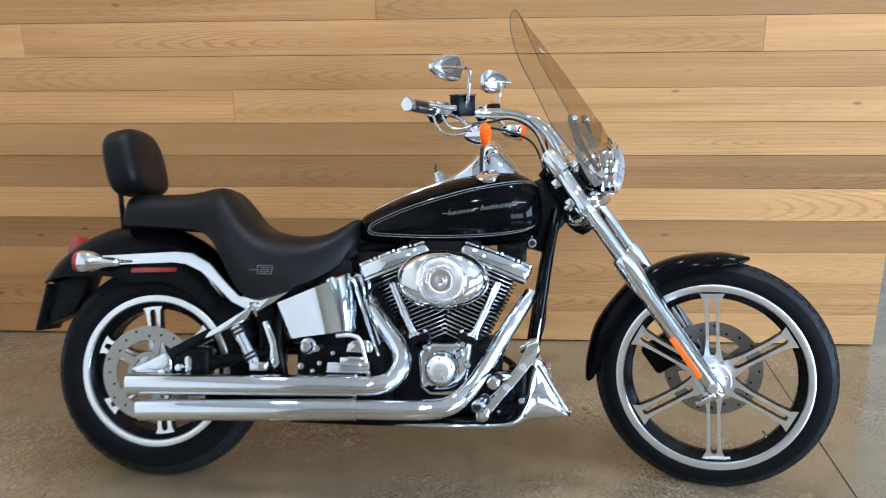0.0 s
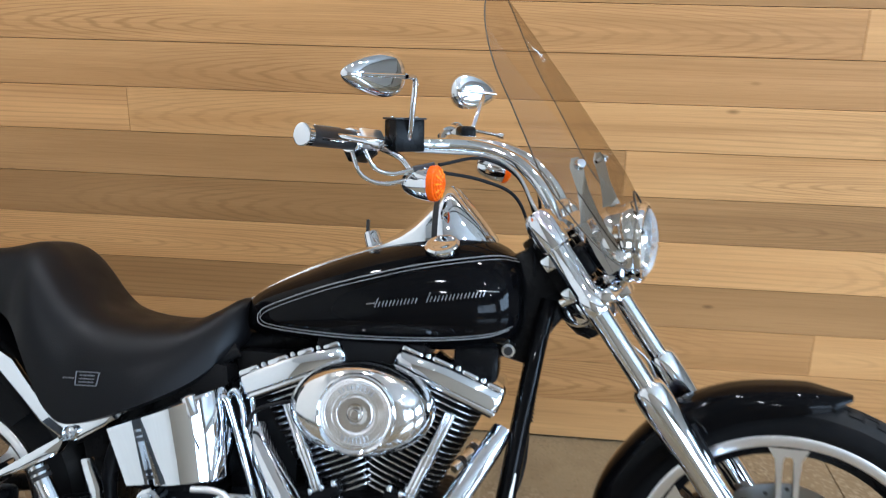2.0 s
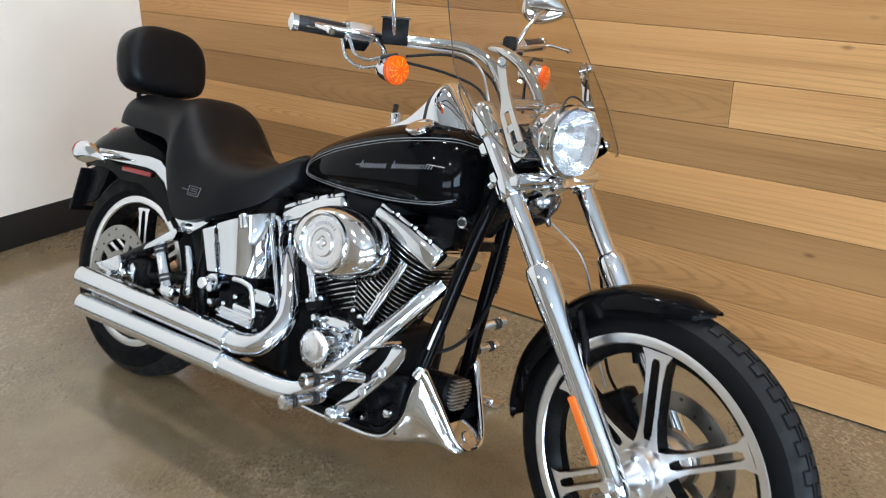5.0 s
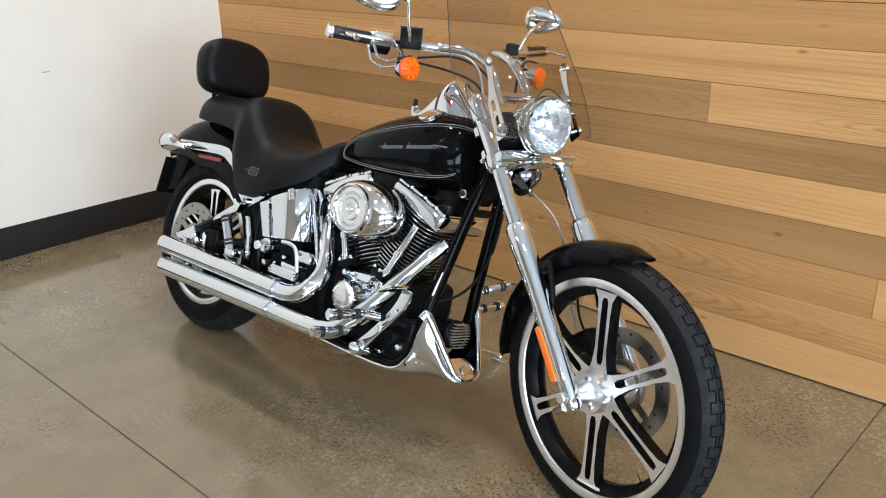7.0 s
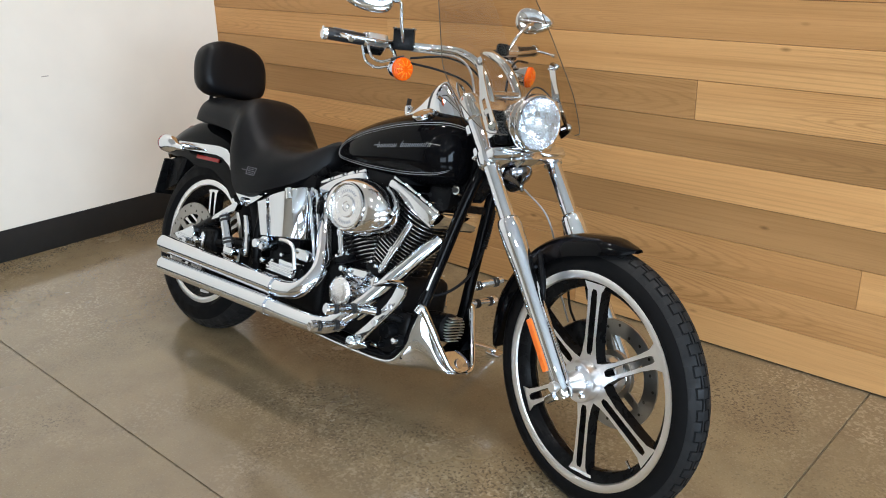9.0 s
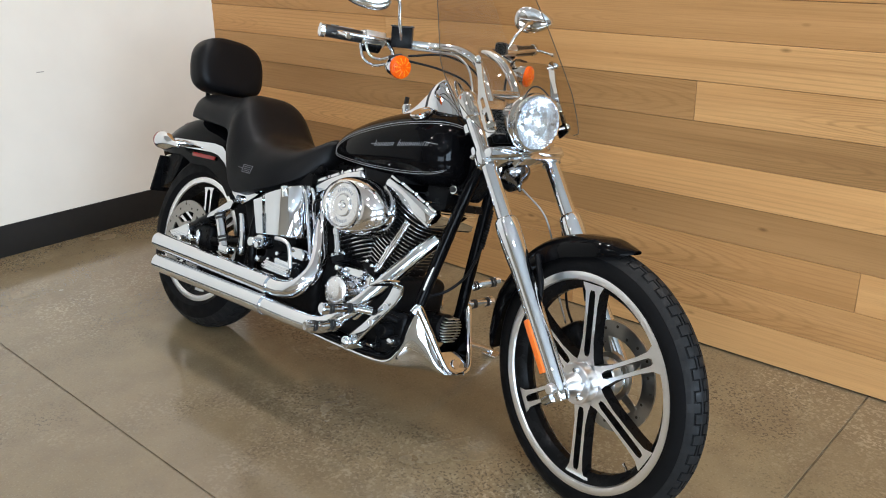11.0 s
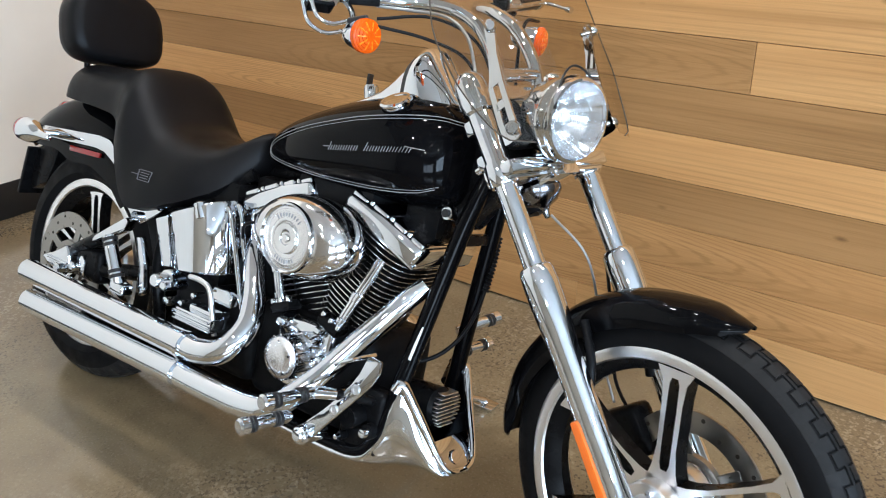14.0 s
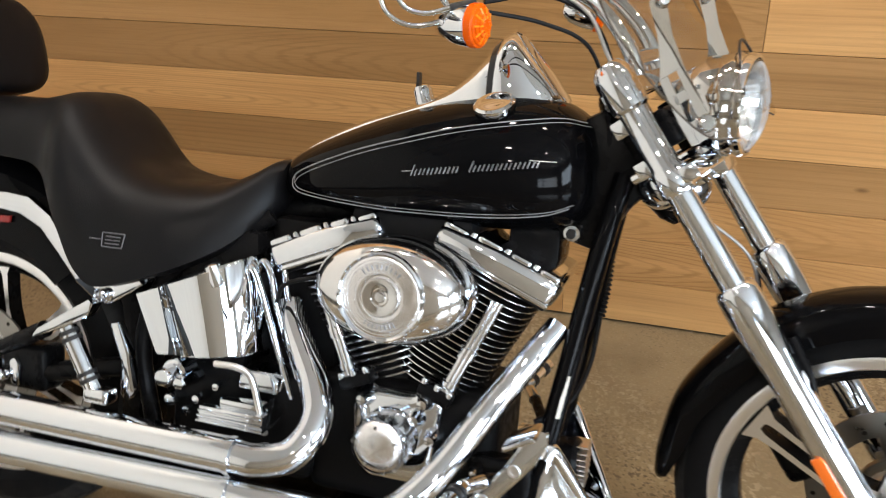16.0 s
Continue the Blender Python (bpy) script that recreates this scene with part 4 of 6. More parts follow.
bm, nz, ny = bmesh.new(), 48, 54
grid = []
for j in range(ny + 1):
    t = 2 * j / ny - 1
    t = math.copysign(abs(t) ** 0.85, t)
    col = []
    for i in range(nz + 1):
        z = 1.236 + (0.64 - 1.236) * i / nz
        y = interp(EDGE, z)[0] * t
        if col and z < cutout(y):
            y = col[-1][0]
        col.append((y, max(z, cutout(y))))
    grid.append([bm.verts.new(shield(y, z)) for y, z in col])
for p, q in zip(grid, grid[1:]):
    for i in range(nz):
        bm.faces.new((p[i], q[i], q[i + 1], p[i + 1]))
bmesh.ops.dissolve_degenerate(bm, dist=1e-5, edges=bm.edges)
bmesh.ops.remove_doubles(bm, verts=bm.verts, dist=1e-5)
ws = part("windshield", bm, SMOKE, bike, "lightly smoked clear acrylic windshield", SHIELD, angle=60)
ws.visible_shadow = False
edge = [shield(sgn * interp(EDGE, z)[0], z) for sgn, zs in ((-1, [0.64 + 0.596 * k / 40 for k in range(41)]), (1, [1.236 - 0.596 * k / 40 for k in range(41)])) for z in zs]
part("windshield_edge", tube(edge, 0.0014, sides=6, curve=False), material("smoked_edge", (0.07, 0.055, 0.042), 0.4, grain=0.2, spec=0.2), ws)
part("lamp_cutout_trim", tube([shield(0.07 * k / 14, cutout(0.07 * k / 14)) for k in range(-14, 15)], 0.0022, sides=8, curve=False), PLASTIC, ws, "black rubber trim")
for s in (-1, 1):
    # a slotted strap: two rails joined by bridges, solid towards its upper end
    at, deep = (0, s * 0.127, 0), (0, s * 0.004, 0)
    plate = slab([(0.114, 0, 0.662), (0.125, 0, 0.66), (0.127, 0, 0.70), (0.134, 0, 0.765), (0.121, 0, 0.765), (0.114, 0, 0.70)], at, deep)
    slab([(0.143, 0, 0.66), (0.155, 0, 0.664), (0.156, 0, 0.70), (0.16, 0, 0.765), (0.148, 0, 0.765), (0.142, 0, 0.70)], at, deep, bm=plate)
    for z0, z1 in ((0.661, 0.692), (0.722, 0.736)):
        slab([(0.124, 0, z0), (0.144, 0, z0), (0.146, 0, z1), (0.126, 0, z1)], at, deep, bm=plate)
    slab([(0.121, 0, 0.7645), (0.16, 0, 0.7645), (0.168, 0, 0.81), (0.182, 0, 0.85), (0.184, 0, 0.868), (0.172, 0, 0.873), (0.161, 0, 0.862), (0.15, 0, 0.82), (0.134, 0, 0.785)], at, deep, bm=plate)
    arm = part("windshield_bracket", plate, CHROME, bike, "slotted chrome windshield bracket", SHIELD)
    for p, wide in ((Vector((0.146, s * 0.132, 0.68)), 1.25), (Vector((0.178, s * 0.132, 0.855)), 1.0)):
        part("bracket_bolt", lathe([(0.0, 0.012), (0.008 * wide, 0.011), (0.0105 * wide, 0.006), (0.0105 * wide, 0.0), (0.004, 0.0), (0.004, -0.02)], p, (0.6, s * 0.8, 0), 20), CHROME, arm)
part("lamp_harness", box(0.05, 0.086, -0.075, 0.06, 0.675, 0.735, 0.012, 3), BLACK_SATIN, bike, "black wiring box behind the headlamp", FORK)


# tank trim: console, gauge nacelle, caps, pinstripes, maker's mark
def console_ring(u, top, half, drop):
    out = []
    for k in range(17):
        a = math.pi * k / 16
        out.append(Vector((u, -half * math.cos(a), top - drop * (1 - math.sin(a) ** 0.6))))
    return [*out, Vector((u, half, top - drop - 0.02)), Vector((u, -half, top - drop - 0.02))]


CONS = [(-0.20, 0.803, 0.012, 0.02), (-0.15, 0.838, 0.022, 0.02), (-0.06, 0.882, 0.03, 0.02), (0.03, 0.915, 0.037, 0.022), (0.09, 0.942, 0.045, 0.03), (0.125, 0.968, 0.054, 0.045), (0.155, 1.0, 0.06, 0.065), (0.175, 1.026, 0.061, 0.085)]
part("console", loft([console_ring(u, *interp(CONS, u)) for u in [-0.20 + 0.375 * k / 40 for k in range(41)]]), CHROME, bike, "chromed tank console", angle=50)
NAC = [(0.176, 1.024, 0.064, 0.085), (0.19, 1.044, 0.068, 0.1), (0.21, 1.046, 0.069, 0.11), (0.245, 1.012, 0.065, 0.1), (0.28, 0.972, 0.055, 0.08), (0.30, 0.945, 0.03, 0.05)]
nac = part("gauge_nacelle", loft([console_ring(u, *interp(NAC, u)) for u in [0.176 + 0.124 * k / 18 for k in range(19)]]), CHROME, bike, "chrome instrument nacelle on the tank", angle=50)
part("nacelle_band", loft([console_ring(u, t + g, h + g, d) for u, t, h, d, g in ((0.17, 1.019, 0.06, 0.082, 0.001), (0.1715, 1.021, 0.06, 0.084, 0.004), (0.182, 1.031, 0.062, 0.088, 0.004), (0.1835, 1.031, 0.062, 0.088, 0.0))]), PLASTIC, nac)
for y in (-0.092, 0.092):
    c = Vector((0.198, y * 1.1, 0.923))
    part("filler_cap", lathe([(0.0, 0.01), (0.018, 0.01), (0.022, 0.0085), (0.03, 0.0095), (0.034, 0.006), (0.034, 0.002), (0.03, -0.001), (0.03, -0.02)], c, (-0.16, 0.6 * (1 if y > 0 else -1), 1), 40), CHROME, bike, "round chrome filler cap")
part("ignition_switch", lathe([(0.0, 0.022), (0.014, 0.021), (0.017, 0.014), (0.017, -0.03)], (0.045, 0.0, 0.928), (-0.3, 0, 1), 24), CHROME, bike)
part("ignition_key", box(0.03, 0.036, -0.008, 0.008, 0.945, 0.972, 0.002), PLASTIC, bike)


def on_tank(points, r, mat, lift=0.0004, n=6):
    line = spline([(u, 0, w) for u, w in points], n)
    return tube([tank_side(p.x, p.z, lift) for p in line], r, sides=6, curve=False)


UP = [(-0.165, 0.772), (-0.15, 0.786), (-0.10, 0.808), (-0.02, 0.838), (0.06, 0.862), (0.14, 0.884), (0.22, 0.9), (0.30, 0.912), (0.338, 0.908)]
DOWN = [(-0.165, 0.772), (-0.162, 0.756), (-0.13, 0.748), (0.0, 0.742), (0.1, 0.743), (0.2, 0.748), (0.29, 0.76), (0.332, 0.775)]
for pts, dz in ((UP, 0.0), (DOWN, 0.0)):
    part("pinstripe", on_tank(pts, 0.0011, STRIPE), STRIPE, tank)
    part("pinstripe", on_tank([(u + 0.006, w + (-0.006 if pts is UP else 0.006)) for u, w in pts], 0.0007, STRIPE), STRIPE, tank)
# the maker's mark as plain slanted bars on a rule
bm, rng = bmesh.new(), random.Random(3)
for k in range(15):
    u = 0.082 + 0.0138 * k
    if k == 6:
        continue
    w = 0.805 + 0.031 * (u - 0.082) / 0.2
    h = 0.018 if k in (0, 7) else 0.0105
    tube([tank_side(u, w, 0.0006), tank_side(u + h * 0.35, w + h, 0.0006)], 0.0009, sides=6, bm=bm, curve=False)
    tube([tank_side(u + 0.0065, w + 0.001, 0.0006), tank_side(u + 0.0065 + 0.0037, w + 0.0115, 0.0006)], 0.0009, sides=6, bm=bm, curve=False)
tube([tank_side(u, 0.8105 + 0.031 * (u - 0.066) / 0.215, 0.0006) for u in (0.066, 0.074, 0.082)], 0.001, sides=6, bm=bm, curve=False)
tube([tank_side(u, 0.846 + 0.0, 0.0006) for u in (0.270, 0.283, 0.296, 0.31)], 0.001, sides=6, bm=bm, curve=False)
part("tank_mark", bm, SILVER_INK, tank, "thin silver maker's mark")
bm = bmesh.new()
for k, (u0, w0, u1, w1) in enumerate(((-0.495, 0.642, -0.474, 0.642), (-0.472, 0.654, -0.428, 0.654), (-0.47, 0.63, -0.43, 0.63), (-0.472, 0.654, -0.47, 0.63), (-0.428, 0.654, -0.43, 0.63), (-0.464, 0.648, -0.436, 0.648), (-0.464, 0.642, -0.436, 0.642), (-0.464, 0.636, -0.436, 0.636))):
    def skin(u, w):
        top, low, half = interp(SEAT, u)
        s = min(max((w - low) / (top - low), 0.0), 1.0) ** (1 / 0.72)
        return Vector((u, -(half * math.sqrt(max(1 - s * s, 0)) ** 0.55 * (1 - 0.1 * s)) - 0.0005, w))
    tube([skin(u0, w0), skin((u0 + u1) / 2, (w0 + w1) / 2), skin(u1, w1)], 0.0012, sides=6, bm=bm, curve=False)
part("seat_mark", bm, GREY_THREAD, bike, "grey stitched mark on the saddle")

# frame
fr = tube([(0.40, 0, 0.86), (0.25, 0, 0.80), (0.0, 0, 0.745), (-0.2, 0, 0.70), (-0.4, 0, 0.62)], 0.026, sides=16)
part("backbone", fr, BLACK_SATIN, bike)
for s in (-1, 1):
    part("down_tube", tube([(0.405, s * 0.035, 0.83), (0.383, s * 0.055, 0.72), (0.345, s * 0.088, 0.47), (0.325, s * 0.105, 0.34), (0.30, s * 0.115, 0.245), (0.22, s * 0.12, 0.205), (-0.1, s * 0.12, 0.20), (-0.38, s * 0.12, 0.205)], 0.0175, sides=16), BLACK_PAINT, bike, "gloss black frame tube")
    part("seat_tube", tube([(-0.2, s * 0.07, 0.70), (-0.36, s * 0.12, 0.6), (-0.42, s * 0.135, 0.46), (-0.40, s * 0.13, 0.3), (-0.38, s * 0.12, 0.205)], 0.016, sides=12), BLACK_SATIN, bike)
    part("tube_label", slab([(0.353, s * 0.099, 0.505), (0.3595, s * 0.0985, 0.505), (0.350, s * 0.109, 0.435), (0.3435, s * 0.1095, 0.435)], (0, s * 0.0005, 0), (0, s * 0.0005, 0)), WHITE_MARK, bike, "pale label on the frame tube")
part("coil_cover", box(0.225, 0.315, -0.05, 0.06, 0.665, 0.735, 0.015), BLACK_SATIN, bike, "black coil cover under the tank")
part("tube_brace", box(0.362, 0.384, -0.06, 0.06, 0.672, 0.694, 0.004), BLACK_SATIN, bike)
part("head_gusset", slab([(0.30, 0, 0.72), (0.37, 0, 0.70), (0.42, 0, 0.78), (0.47, 0, 0.83), (0.44, 0, 0.9), (0.36, 0, 0.93), (0.30, 0, 0.90)], (0, -0.035, 0), (0, 0.07, 0), 0.012), BLACK_SATIN, bike)
part("tank_mount_bolt", lathe([(0.0, -0.008), (0.006, -0.008), (0.0065, -0.003), (0.013, -0.002), (0.014, 0.004), (0.014, 0.02), (0.0, 0.02)], (0.331, -0.05, 0.729), (0, 1, 0), 24), CHROME, bike)
part("bolt_socket", lathe([(0.0, -0.0086), (0.0085, -0.0086), (0.0085, -0.004)], (0.331, -0.05, 0.729), (0, 1, 0), 16), PLASTIC, bike)
part("tank_mount", box(0.28, 0.345, -0.04, 0.04, 0.715, 0.745, 0.006), BLACK_SATIN, bike)

# engine: cases, cylinders with fins, heads
part("crankcase", box(-0.10, 0.245, -0.105, 0.13, 0.215, 0.44, 0.04, 4), BLACK_CRINKLE, bike, "black engine crankcase")
part("gearbox", box(-0.37, -0.08, -0.125, 0.12, 0.235, 0.43, 0.03, 3), BLACK_CRINKLE, bike, "black gearbox case")
part("primary_case", slab([(-0.30, 0, 0.27), (-0.2, 0, 0.22), (0.15, 0, 0.24), (0.21, 0, 0.33), (0.16, 0, 0.44), (-0.2, 0, 0.42), (-0.3, 0, 0.36)], (0, 0.12, 0), (0, 0.07, 0), 0.025, 3), CHROME, bike)
for s, name in ((-1, "rear_cylinder"), (1, "front_cylinder")):
    tilt = Matrix.Rotation(radians(22.5) * s, 4, "Y")
    cyl = Matrix.Translation((0.071, 0, 0.335)) @ tilt
    c = part(name, lathe([(0.0, 0.09), (0.07, 0.09), (0.076, 0.2), (0.083, 0.26), (0.083, 0.345), (0.0, 0.345)], (0, 0, 0), (0, 0, 1), 32), BLACK_CRINKLE, bike, "black finned cylinder with polished fin edges", cyl)
    for k in range(19):
        z = 0.112 + 0.0125 * k
        if k < 10:
            hx, hy = 0.08 + 0.001 * k, 0.078 + 0.0018 * k
        else:
            hx, hy = 0.091 + 0.0012 * (k - 10), 0.097 + 0.0012 * (k - 10)
        own = bmesh.new()
        outline = []
        for q in range(32):
            a = 2 * math.pi * q / 32
            cx, cy = math.cos(a), math.sin(a)
            outline.append((hx * math.copysign(abs(cx) ** 0.62, cx), hy * math.copysign(abs(cy) ** 0.62, cy)))
        lo = [own.verts.new((x, y, z)) for x, y in outline]
        hi = [own.verts.new((x, y, z + 0.0024)) for x, y in outline]
        for f in (own.faces.new(lo), own.faces.new(hi)):
            f.material_index = 1
        for q in range(32):
            own.faces.new((lo[q], lo[(q + 1) % 32], hi[(q + 1) % 32], hi[q])).material_index = 0
        part("fin", own, [FIN_EDGE, BLACK_CRINKLE], c, angle=30)
    # head and two-piece rocker cover
    lo, hi = sorted((-0.1 * s, 0.119 * s))
    part("cylinder_head", box(lo + 0.006, hi - 0.006, -0.1, 0.095, 0.338, 0.346, 0.003), BLACK_CRINKLE, bike, "", cyl)
    rk = part("rocker_cover", box(lo + 0.003, hi - 0.003, -0.108, 0.1, 0.344, 0.353, 0.003), CHROME, bike, "stepped chrome rocker cover", cyl)
    # lid with a crowned side and three raised bosses along its edge
    sect = [(-0.11, 0.353), (-0.116, 0.357), (-0.1165, 0.377), (-0.114, 0.387), (-0.107, 0.394), (-0.095, 0.397), (0.085, 0.397), (0.1, 0.388), (0.1, 0.353)]
    sink = lambda x: 1.0 if x * s > 0.0 else 1.0 + 2.2 * x * s
    rows = [[Vector((x, y * g, 0.353 + (z - 0.353) * g * sink(x))) for y, z in sect] for x, g in ((lo, 0.9), (lo + 0.004, 0.975), (lo + 0.012, 1.0), (0.0, 1.0), (hi - 0.012, 1.0), (hi - 0.004, 0.975), (hi, 0.9))]
    part("rocker_lid", loft(rows), CHROME, rk, angle=50)
    span = hi - lo
    for f0, f1 in ((0.02, 0.22), (0.3, 0.5), (0.58, 0.74), (0.82, 0.98)):
        drop = 0.043 * (1 - sink(lo + span * (f0 + f1) / 2))
        part("rocker_lug", box(lo + span * f0, lo + span * f1, -0.108, 0.08, 0.385 - drop, 0.402 - drop, 0.006, 3), CHROME, rk)
    for f0 in (0.26, 0.54, 0.78):
        part("bolt", lathe([(0.0, 0.403), (0.005, 0.402), (0.0065, 0.399), (0.0065, 0.37)], (lo + span * f0, -0.1, -0.043 * (1 - sink(lo + span * f0))), (0, 0, 1), 12), CHROME, rk)

# pushrod tubes and tappet blocks
for s in (-1, 1):
    for j, (x0, x1) in enumerate(((0.052, 0.148), (0.06, 0.158))):
        a, b = Vector((0.071 + s * (x0 + 0.03), -0.115, 0.445)), Vector((0.071 + s * (x1 + 0.005), -0.1, 0.61))
        tb = part("pushrod_tube", tube([a, b], 0.0085, sides=14), CHROME, bike)
        d = (b - a).normalized()
        for t in (0.03, 0.1, 0.42, 0.47):
            p = a + (b - a) * t
            part("collar", tube([p - d * 0.005, p + d * 0.005], 0.0115, sides=14), CHROME, tb)
    tap = part("tappet_block", box(-0.03, 0.03, -0.02, 0.02, -0.014, 0.008, 0.005), BLACK_SATIN, bike, "", Matrix.Translation((0.071 + s * 0.072, -0.115, 0.448)) @ Matrix.Rotation(radians(22.5) * s, 4, "Y"))

    for x in (-0.024, 0.0, 0.024):
        part("bolt", lathe([(0.0, 0.017), (0.005, 0.016), (0.0065, 0.012), (0.0065, 0.004)], (x, -0.013, 0.0), (0, 0, 1), 10), CHROME, tap)
# cam cover with its round timer lid
cam_cover = part("cam_cover", slab([(0.002, 0, 0.30), (0.03, 0, 0.275), (0.115, 0, 0.275), (0.14, 0, 0.30), (0.15, 0, 0.36), (0.158, 0, 0.43), (0.135, 0, 0.45), (0.10, 0, 0.432), (0.02, 0, 0.432), (-0.006, 0, 0.40)], (0, -0.125, 0), (0, 0.04, 0), 0.012, 3), CHROME, bike, "polished cam cover")
part("timer_barrel", lathe([(0.047, -0.022), (0.047, 0.028), (0.052, 0.034), (0.058, 0.048), (0.04, 0.05)], (0.068, -0.158, 0.358), (0, 1, 0), 48), CHROME, cam_cover, "polished ribbed barrel")
for k in range(14):
    a = 2 * math.pi * k / 14
    part("barrel_rib", tube([(0.068 + 0.0475 * math.cos(a), y, 0.358 + 0.0475 * math.sin(a)) for y in (-0.176, -0.132)], 0.0028, sides=8, curve=False), CHROME, cam_cover)
part("timer_cover", lathe([(0.0, -0.035), (0.022, -0.034), (0.036, -0.031), (0.044, -0.025), (0.047, -0.016), (0.048, 0.02), (0.0, 0.02)], (0.068, -0.158, 0.358), (0, 1, 0), 48), BRUSHED, cam_cover, "brushed round timer cover")
for k in range(5):
    a = 0.4 + k * 2 * math.pi / 5
    part("bolt", lathe([(0.0, -0.033), (0.003, -0.033), (0.0035, -0.029), (0.0035, -0.02)], (0.068 + 0.035 * math.cos(a), -0.158, 0.358 + 0.035 * math.sin(a)), (0, 1, 0), 10), CHROME, cam_cover)
for x, z in ((0.128, 0.43), (0.145, 0.37), (0.115, 0.40), (0.02, 0.42)):
    part("cover_boss", lathe([(0.0, -0.03), (0.008, -0.029), (0.012, -0.02), (0.018, 0.0), (0.018, 0.02)], (x, -0.12, z), (0, 1, 0), 20), CHROME, cam_cover)

# air cleaner
POLISHED = material("polished_aluminium", (0.76, 0.76, 0.765), 0.11, 1.0, grain=0.3, scale=30)
AC = Vector((0.069, -0.136, 0.618))
air = part("air_cleaner", lathe([(0.0, -0.078), (0.5, -0.078), (0.56, -0.077), (0.68, -0.074), (0.8, -0.067), (0.89, -0.056), (0.955, -0.04), (0.99, -0.022), (1.0, -0.004), (0.985, 0.012), (0.93, 0.018), (0.0, 0.018)], AC, (0, 1, 0), 72, sx=0.136, sy=0.09), POLISHED, bike, "oval chrome air cleaner cover", angle=60)
part("insert_ring", lathe([(0.073, -0.076), (0.072, -0.083), (0.069, -0.085), (0.066, -0.082), (0.066, -0.07)], AC, (0, 1, 0), 64), CHROME, air)
part("insert", lathe([(0.066, -0.0795), (0.064, -0.081), (0.06, -0.0815), (0.0595, -0.0807), (0.055, -0.0813), (0.0545, -0.0805), (0.043, -0.081), (0.0425, -0.0803), (0.037, -0.081), (0.033, -0.0795), (0.032, -0.074)], AC, (0, 1, 0), 64), BRUSHED, air, "brushed metal insert with small lettering")
part("insert_centre", lathe([(0.0, -0.084), (0.007, -0.084), (0.009, -0.08), (0.013, -0.0805), (0.015, -0.083), (0.022, -0.0845), (0.03, -0.0845), (0.033, -0.08), (0.033, -0.07)], AC, (0, 1, 0), 48), POLISHED, air)
bm = bmesh.new()
for a0, n, st in ((128, 9, -9.5), (-118, 8, 8.5)):
    for k in range(n):
        a = radians(a0 + st * k)
        p0, p1 = (AC + Vector((r * math.cos(a), -0.0815, r * math.sin(a))) for r in (0.044, 0.052))
        tube([p0, p1], 0.0012, sides=6, bm=bm, curve=False)
part("insert_mark", bm, SILVER_INK, air)["kind"] = "stuff"
part("intake", box(-0.04, 0.18, -0.1, 0.08, 0.56, 0.745, 0.02), BLACK_CRINKLE, bike)

# exhaust: two headers in chrome shields, two long slash-cut silencers
def pipe(name, pts, r, label):
    return part(name, tube(pts, r, n=10, sides=24), CHROME, bike, label, angle=50)


pipe("rear_header", [(-0.155, -0.075, 0.55), (-0.14, -0.092, 0.52), (-0.101, -0.12, 0.472), (-0.066, -0.148, 0.432), (-0.046, -0.172, 0.395), (-0.048, -0.2, 0.358), (-0.075, -0.219, 0.328), (-0.125, -0.23, 0.315), (-0.17, -0.232, 0.315)], lambda t: 0.0255 + 0.003 * min(1, 1.6 * t), "chrome exhaust header shield")
pipe("front_header", [(0.328, -0.07, 0.578), (0.302, -0.10, 0.538), (0.247, -0.14, 0.453), (0.19, -0.188, 0.358), (0.155, -0.214, 0.312), (0.11, -0.232, 0.272), (0.05, -0.24, 0.256), (-0.06, -0.242, 0.252), (-0.17, -0.242, 0.252)], lambda t: 0.0205 + 0.008 * min(1, 1.25 * t), "chrome exhaust header shield")
for (u0, u1, v0, v1, w0, w1) in ((-0.168, -0.836, -0.232, -0.222, 0.315, 0.306), (-0.168, -0.8, -0.242, -0.232, 0.252, 0.234)):
    a, b = Vector((u0, v0, w0)), Vector((u1, v1, w1))
    d = (b - a).normalized()
    own = tube([a, a + d * 0.02, b - d * 0.02, b], lambda t: 0.0315, sides=28, curve=False, caps=False)
    for v in own.verts:
        if v.co.x < u1 + 0.005:
            v.co.x += (v.co.z - w1) * -0.16
    tube([b + d * 0.0, b - d * 0.12], 0.028, sides=28, curve=False, caps=False, bm=own)
    sil = part("silencer", own, CHROME, bike, "long chrome slash-cut silencer", angle=50)
    part("clamp_band", tube([a - d * 0.006, a + d * 0.006], 0.0335, sides=28, curve=False), CHROME, sil)
part("silencer_bracket", box(-0.62, -0.3, -0.20, -0.19, 0.25, 0.31, 0.004), BLACK_SATIN, bike)

